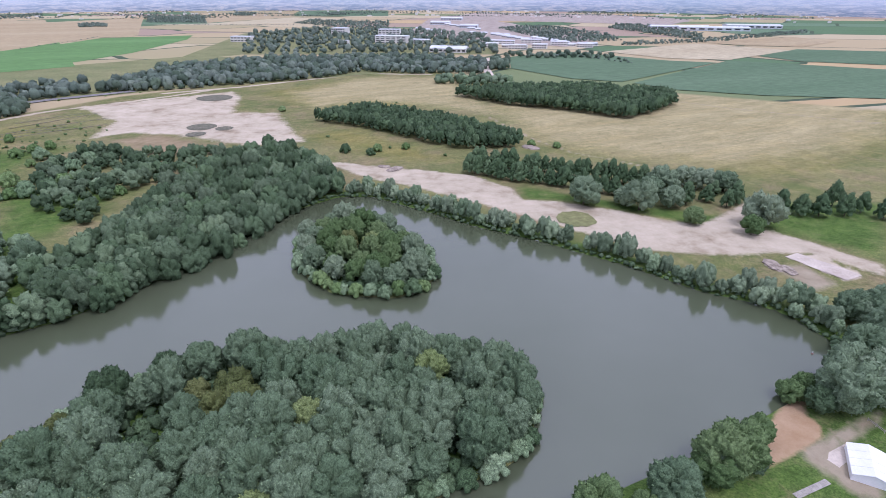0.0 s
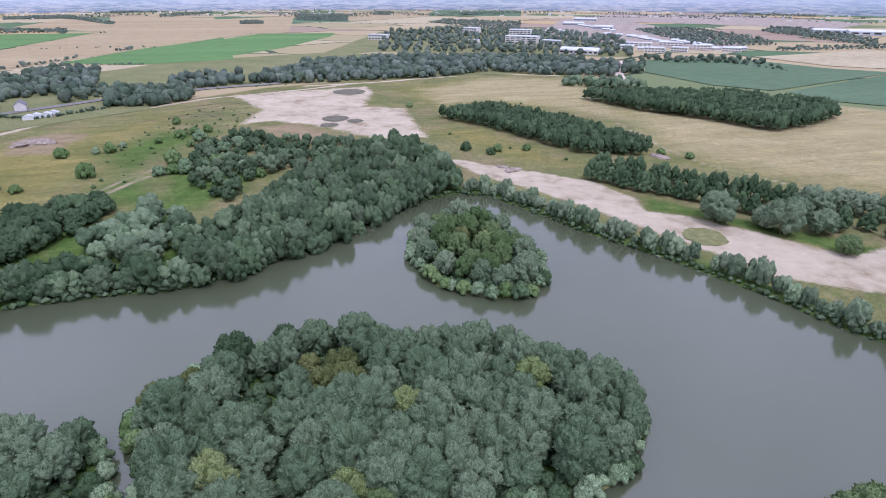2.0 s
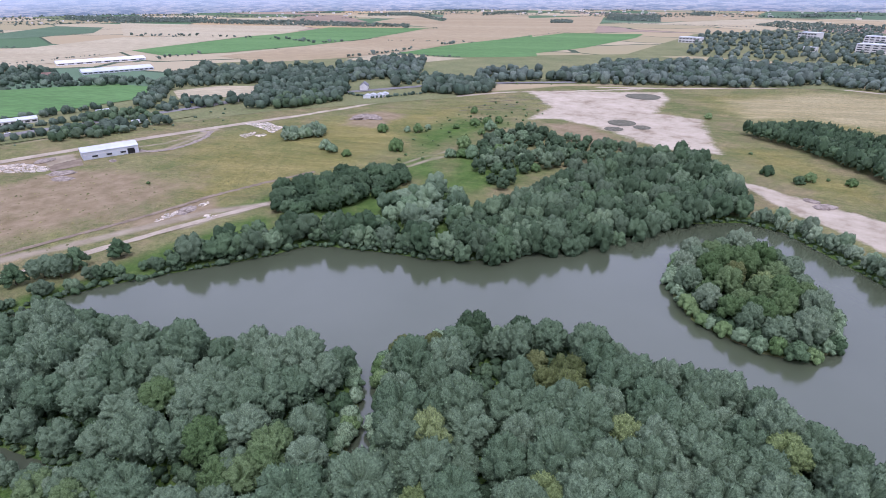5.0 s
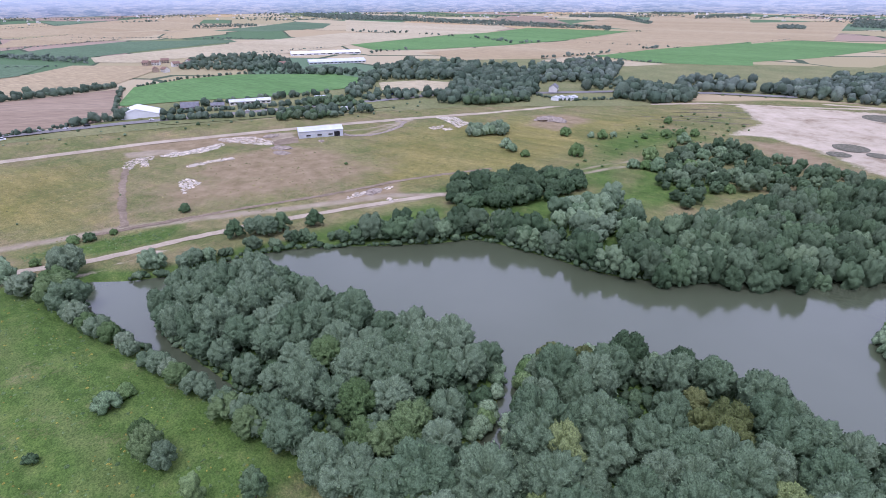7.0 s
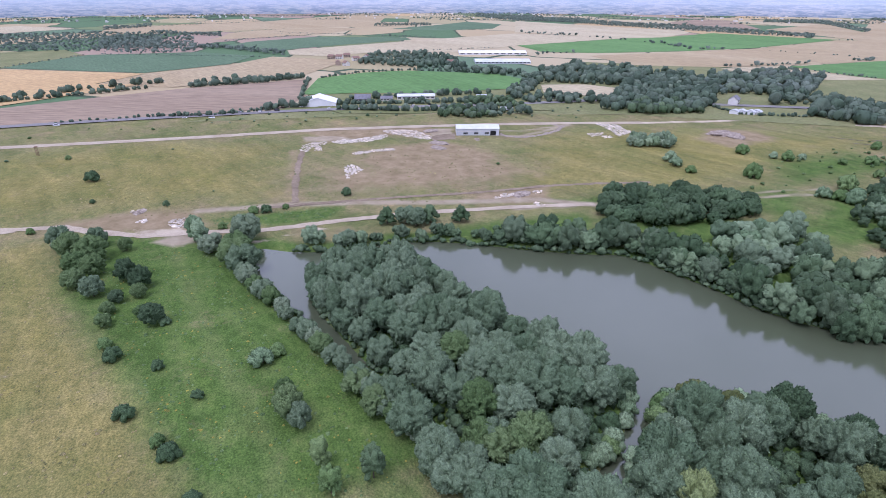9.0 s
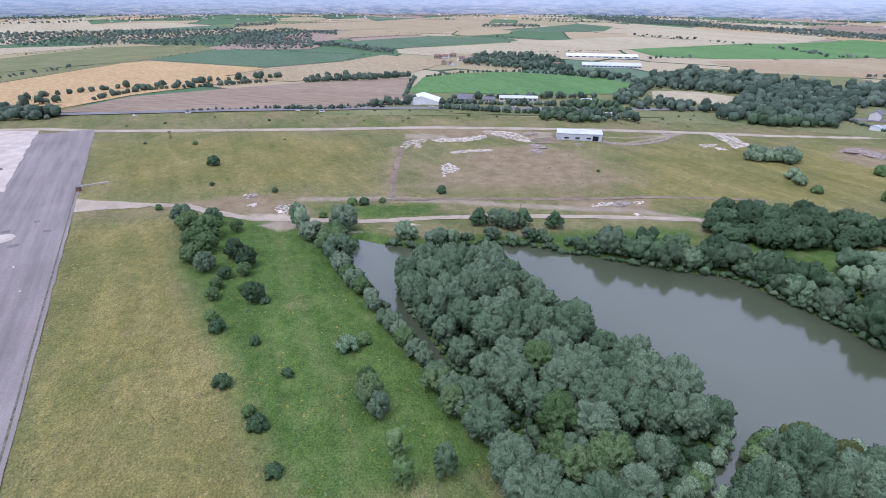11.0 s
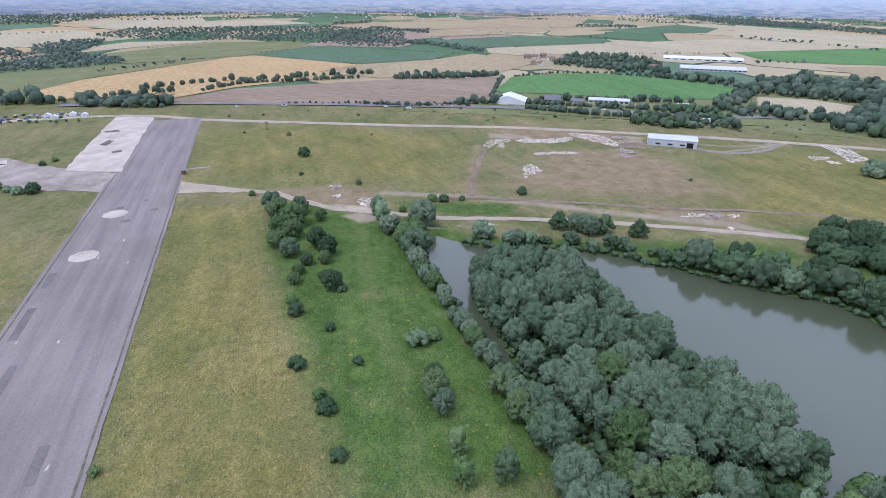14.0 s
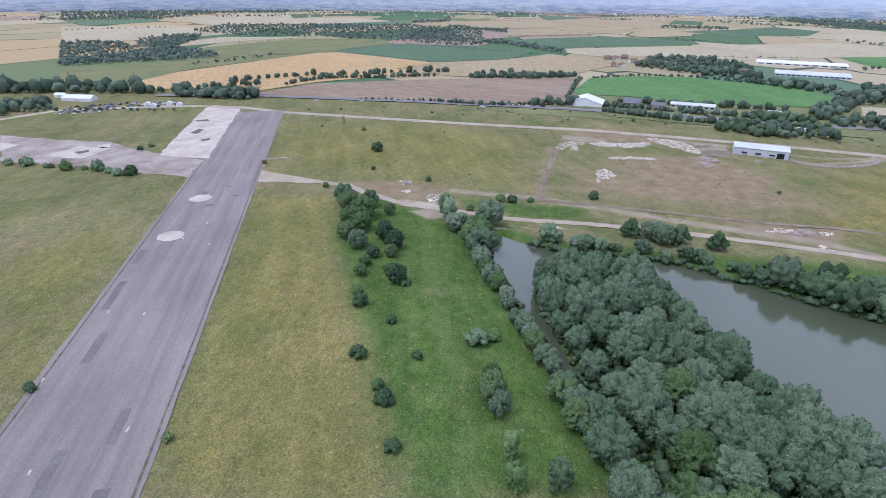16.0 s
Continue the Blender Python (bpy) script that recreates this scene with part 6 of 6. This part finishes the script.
building("round_hall", 93.0, 1164.0, 165, 75, 40, 8, 12, "render", "roof", "low pale hall with a shallow roof", "hall", 1, 8, "buildings of the business park")
for i, (x, y, l) in enumerate(((925.0, 1889.0, 190), (1013.0, 1832.0, 220), (1222.0, 1953.0, 180), (208.0, 2475.0, 90), (138.0, 2137.0, 70), (221.0, 1940.0, 60))):
    building("warehouse", x, y, 168, l, 60, 10, 13, "metal", "roof", "long grey distant warehouse", "warehouse", 1, 8, "distant warehouses", False)
# the wooded skyline has many small pale roofs
g = random.Random(31)
bm = bmesh.new()
for k in range(300):
    a, r = radians(g.uniform(50, 245)), g.uniform(2800, 3680)
    x, y, s = math.cos(a) * r, math.sin(a) * r, g.uniform(2, 5)
    z = float(rise(r))
    box(bm, x - s * 2, x + s * 2, y - s, y + s, z - 1, z + g.uniform(4, 7))
me = bpy.data.meshes.new("distant_roofs")
bm.to_mesh(me)
bm.free()
me.materials.append(MAT["render"])
tagged(new("distant_roofs", me), "tiny pale roofs of distant towns", "buildings", kind="stuff")


# ---- vehicles and small things ----
def car(name, x, y, turn, paint, label, l=4.4, w=1.8, h=1.45, category="car", group="cars", z=0.85):
    """A car or van: body, glazed cabin, four wheels."""
    root = new(name)
    root.matrix_world = pose(x, y, z, 0, 0, turn)
    bm = box(bmesh.new(), -l / 2, l / 2, -w / 2, w / 2, 0.3, h * 0.6)
    bmesh.ops.bevel(bm, geom=bm.edges[:], offset=0.12, segments=1, affect="EDGES")
    part("body", bm, MAT[paint], root)
    bm = box(bmesh.new(), -l * 0.3, l * 0.22, -w * 0.44, w * 0.44, h * 0.6 - 0.05, h)
    for v in bm.verts:
        if v.co.z > h - 0.1:
            v.co.x *= 0.75
            v.co.y *= 0.85
    part("cabin", bm, MAT["glass"], root)
    part("roof", box(bmesh.new(), -l * 0.22, l * 0.16, -w * 0.37, w * 0.37, h + 0.004, h + 0.06), MAT[paint], root)
    for sx in (-0.31, 0.31):
        for sy in (-1, 1):
            bm = bmesh.new()
            bmesh.ops.create_cone(bm, cap_ends=True, segments=10, radius1=0.33, radius2=0.33, depth=0.22, matrix=pose(l * sx, sy * (w / 2 - 0.08), 0.33, 90))
            part("wheel", bm, MAT["black"], root)
    return tagged(root, label, category, group)


def lorry(x, y, turn, paint, label):
    root = new("lorry")
    root.matrix_world = pose(x, y, 0.85, 0, 0, turn)
    part("trailer", box(bmesh.new(), -7, 4.2, -1.25, 1.25, 1.0, 4.0), MAT[paint], root)
    part("cab", box(bmesh.new(), 4.6, 6.8, -1.2, 1.2, 0.6, 3.2), MAT["white"], root)
    part("windscreen", box(bmesh.new(), 6.82, 6.9, -1.1, 1.1, 1.8, 2.9), MAT["glass"], root)
    for sx in (-5.5, -4.2, 5.6):
        for sy in (-1, 1):
            bm = bmesh.new()
            bmesh.ops.create_cone(bm, cap_ends=True, segments=10, radius1=0.5, radius2=0.5, depth=0.3, matrix=pose(sx, sy * 1.1, 0.5, 90))
            part("wheel", bm, MAT["black"], root)
    return tagged(root, label, "lorry", "traffic on the main road")


PAINTS = {"white": "white", "metal": "silver", "blue": "blue", "black": "black", "grave": "dark red"}
g = random.Random(8)
for i, (x, y) in enumerate([(-590, -111), (-584, -85), (-608, -60), (-606, -39), (-608, -22), (-604, 33)] + [(-574, -273), (-584, -223), (-599, 125), (-599, 145)] + [(-358, 717), (-343, 721)]):
    paint = ("white", "white", "metal", "white", "black")[i % 5]
    car("van" if i % 3 == 1 else "car", x, y, 83 if x < -500 else 50, paint, PAINTS[paint] + (" van" if i % 3 == 1 else " car") + " on the grey main road", *((5.6, 2.0, 2.3) if i % 3 == 1 else (4.4, 1.8, 1.45)), group="traffic on the main road")
lorry(-602.0, 300.0, 75, "blue", "blue-sided lorry on the main road")
lorry(-546.0, 217.0, 80, "white", "white and blue coach on the main road")
for i, (x, y) in enumerate(scatter([(-439, -491), (-477, -505), (-504, -480), (-533, -424), (-515, -404), (-481, -446), (-452, -466)], 5.0, 21)[:70]):
    paint = g.choice(("white", "white", "metal", "blue", "black", "grave"))
    car("car", x, y, g.choice((15, 105)) + g.gauss(0, 6), paint, PAINTS[paint] + " car parked at the airfield gathering", group="cars parked on the airfield", z=0.05)


def marquee(name, x, y, turn, l, w, h, top, label):
    """A white frame tent: sheet walls, ridge roof, pegs of guy rope left out of sight."""
    root = new(name)
    root.matrix_world = pose(x, y, 0.05, 0, 0, turn)
    part("wall", walls(bmesh.new(), l, w, h, top), MAT["white"], root)
    bm = gable(bmesh.new(), l, w, h, top, 0.15, 0.06)
    roof = part("roof", bm, MAT["white"], root)
    for k in range(1, 4):
        xx = -l / 2 + l * k / 4
        seam = bmesh.new()
        for s in (-1, 1):
            v = [seam.verts.new((xx + d, s * yy, z)) for d, yy, z in ((-0.06, 0, top + 0.03), (0.06, 0, top + 0.03), (0.06, w / 2 + 0.15, h + 0.03), (-0.06, w / 2 + 0.15, h + 0.03))]
            seam.faces.new(v if s < 0 else v[::-1])
        part("seam", seam, MAT["metal"], roof)
    part("doorway", box(bmesh.new(), -1.0, 1.0, -w / 2 - 0.08, -w / 2 + 0.02, 0, 2.0), MAT["metal"], root)
    return tagged(root, label, "tent")


marquee("event_tent", -511.0, -529.0, 100, 34, 12, 3.2, 6.5, "long white event marquee on the airfield edge")
marquee("event_tent", -523.0, -566.0, 100, 12, 8, 3, 5, "small white tent beside the marquee")
for x, y in [(-505, -437), (-499, -425), (-514, -417), (-512, -403)]:
    marquee("small_tent", x, y, 30, 7, 6, 2.4, 4, "small white tent at the airfield gathering")
# the tented building and slab by the sand bank
marquee("frame_tent", 120.0, 92.0, 58, 12, 9, 2.0, 3.4, "white sheeted frame tent beside the gravel track")
flat("concrete_slab", [(111, 97), (121, 101), (123, 98), (113, 93)], 0.08, MAT["concrete"], "pale grey concrete slab beside the white tent", "slab", 12)


def rail(a, b, label):
    """A post-and-plank barrier from a to b."""
    root = new("plank_barrier")
    d = Vector(b) - Vector(a)
    root.matrix_world = pose(a[0], a[1], 0, 0, 0, math.degrees(math.atan2(d.y, d.x)))
    n = max(2, int(d.length / 2.4))
    for k in range(n + 1):
        x = d.length * k / n
        part("post", box(bmesh.new(), x - 0.08, x + 0.08, -0.08, 0.08, -0.3, 1.15), MAT["timber"], root)
    for z in (0.45, 0.85):
        part("plank", box(bmesh.new(), 0, d.length, -0.14, -0.085, z, z + 0.2), MAT["timber"], root)
    tagged(root, label, "fence")


(ra, rb) = [(95, 85), (107, 89)]
root = new("plank_walkway")
root.matrix_world = pose((ra[0] + rb[0]) / 2, (ra[1] + rb[1]) / 2, 0.1, 0, 0, math.degrees(math.atan2(rb[1] - ra[1], rb[0] - ra[0])))
for k in range(9):
    part("plank", box(bmesh.new(), -6 + k * 1.34, -6 + k * 1.34 + 1.28, -0.85, 0.85, 0.0, 0.12), MAT["timber"], root)
for s in (-0.7, 0.7):
    part("bearer", box(bmesh.new(), -6, 6, s - 0.08, s + 0.08, -0.12, -0.002), MAT["timber"], root)
tagged(root, "weathered grey plank walkway lying on the grass", "walkway")
(ra, rb) = [(134, 109), (135, 104)]
rail(ra, rb, "weathered grey timber rail beside the track")

# the low wall and dark kiosk at the runway's edge
(ra, rb) = [(-349, -210), (-357, -196)]
root = new("low_wall")
root.matrix_world = pose(ra[0], ra[1], 0, 0, 0, math.degrees(math.atan2(rb[1] - ra[1], rb[0] - ra[0])))
span = math.hypot(rb[0] - ra[0], rb[1] - ra[1])
for k in range(8):
    part("block", box(bmesh.new(), span * k / 8, span * (k + 1) / 8 - 0.08, -0.4, 0.4, -0.2, 1.1), MAT["concrete"], root)
tagged(root, "low pale concrete block wall beside the runway", "wall")
root = new("kiosk")
root.matrix_world = pose(-341.0, -207.0, 0.2, 0, 0, 23)
part("body", box(bmesh.new(), -1.4, 1.4, -1.4, 1.4, 0, 2.6), MAT["rust"], root)
part("roof", box(bmesh.new(), -1.7, 1.7, -1.7, 1.7, 2.604, 2.8), MAT["slate"], root)
tagged(root, "small dark steel kiosk at the runway edge", "kiosk")
root = new("mast_stump")
root.matrix_world = pose(-475.0, -200.0, 0)
bm = bmesh.new()
for k in range(4):
    a = k * math.pi / 2 + 0.4
    bmesh.ops.create_cone(bm, cap_ends=True, segments=6, radius1=0.22, radius2=0.16, depth=7, matrix=pose(math.cos(a) * 0.8, math.sin(a) * 0.8, 3.4))
part("frame", bm, MAT["rust"], root)
part("platform", box(bmesh.new(), -1.2, 1.2, -1.2, 1.2, 6.9, 7.2), MAT["rust"], root)
tagged(root, "rusty stump of an old airfield mast", "mast")


def heap(x, y, r, h, seed, mat, label):
    """A heap: a lumpy mound with blocks of broken concrete on it."""
    g = random.Random(seed)
    root = new("rubble_heap")
    root.matrix_world = pose(x, y, 0.05, 0, 0, g.uniform(0, 360))
    bm = bmesh.new()
    bmesh.ops.create_icosphere(bm, subdivisions=3, radius=1)
    for v in bm.verts:
        k = 1 + 0.35 * noise.noise(v.co * 2.2 + Vector((seed, 0, 0)))
        v.co = Vector((v.co.x * r * k, v.co.y * r * 0.6 * k, max(v.co.z, -0.1) * h * k))
    part("mound", bm, MAT[mat], root)
    for k in range(14):
        a, d, s = g.uniform(0, 6.28), g.uniform(0.2, 1.0) * r, g.uniform(0.25, 0.8)
        bm = box(bmesh.new(), -s, s, -s * 0.7, s * 0.7, -0.3, 0.35)
        bmesh.ops.transform(bm, matrix=pose(math.cos(a) * d, math.sin(a) * d * 0.6, max(0.1, h * (1 - d / r) * 0.8), g.uniform(-25, 25), g.uniform(-25, 25), g.uniform(0, 180)), verts=bm.verts)
        part("block", bm, MAT["rubble"], root)
    tagged(root, label, "rubble", "rubble heaps")


for i, (x, y, r, h) in enumerate(((100.0, 415.0, 8, 1.5), (-8.0, 363.0, 7, 1.2), (-16.0, 369.0, 5, 1), (168.0, 206.0, 6, 1.0), (172.0, 201.0, 5, 0.8), (-433.0, 113.0, 9, 1.2), (-477.0, 116.0, 8, 1.4), (-296.0, 131.0, 7, 0.7), (-398.0, 369.0, 14, 3.0),
                                 (-437.0, 148.0, 4, 0.8), (-418.0, 108.0, 8, 1.1), (-324.0, -95.0, 5, 0.6), (-390.0, 373.0, 12, 2.2))):
    heap(x, y, r, h, i, "rubble", "low heap of broken concrete and earth")
root = new("buoy")
root.matrix_world = pose(141.0, 142.0, -0.95)
bm = bmesh.new()
bmesh.ops.create_uvsphere(bm, u_segments=10, v_segments=8, radius=0.45)
part("float", bm, MAT["grave"], root)
bm = bmesh.new()
bmesh.ops.create_cone(bm, cap_ends=True, segments=8, radius1=0.12, radius2=0.08, depth=0.7, matrix=pose(0, 0, 0.6))
part("mast", bm, MAT["white"], root)
tagged(root, "small red buoy floating on the lake", "buoy")
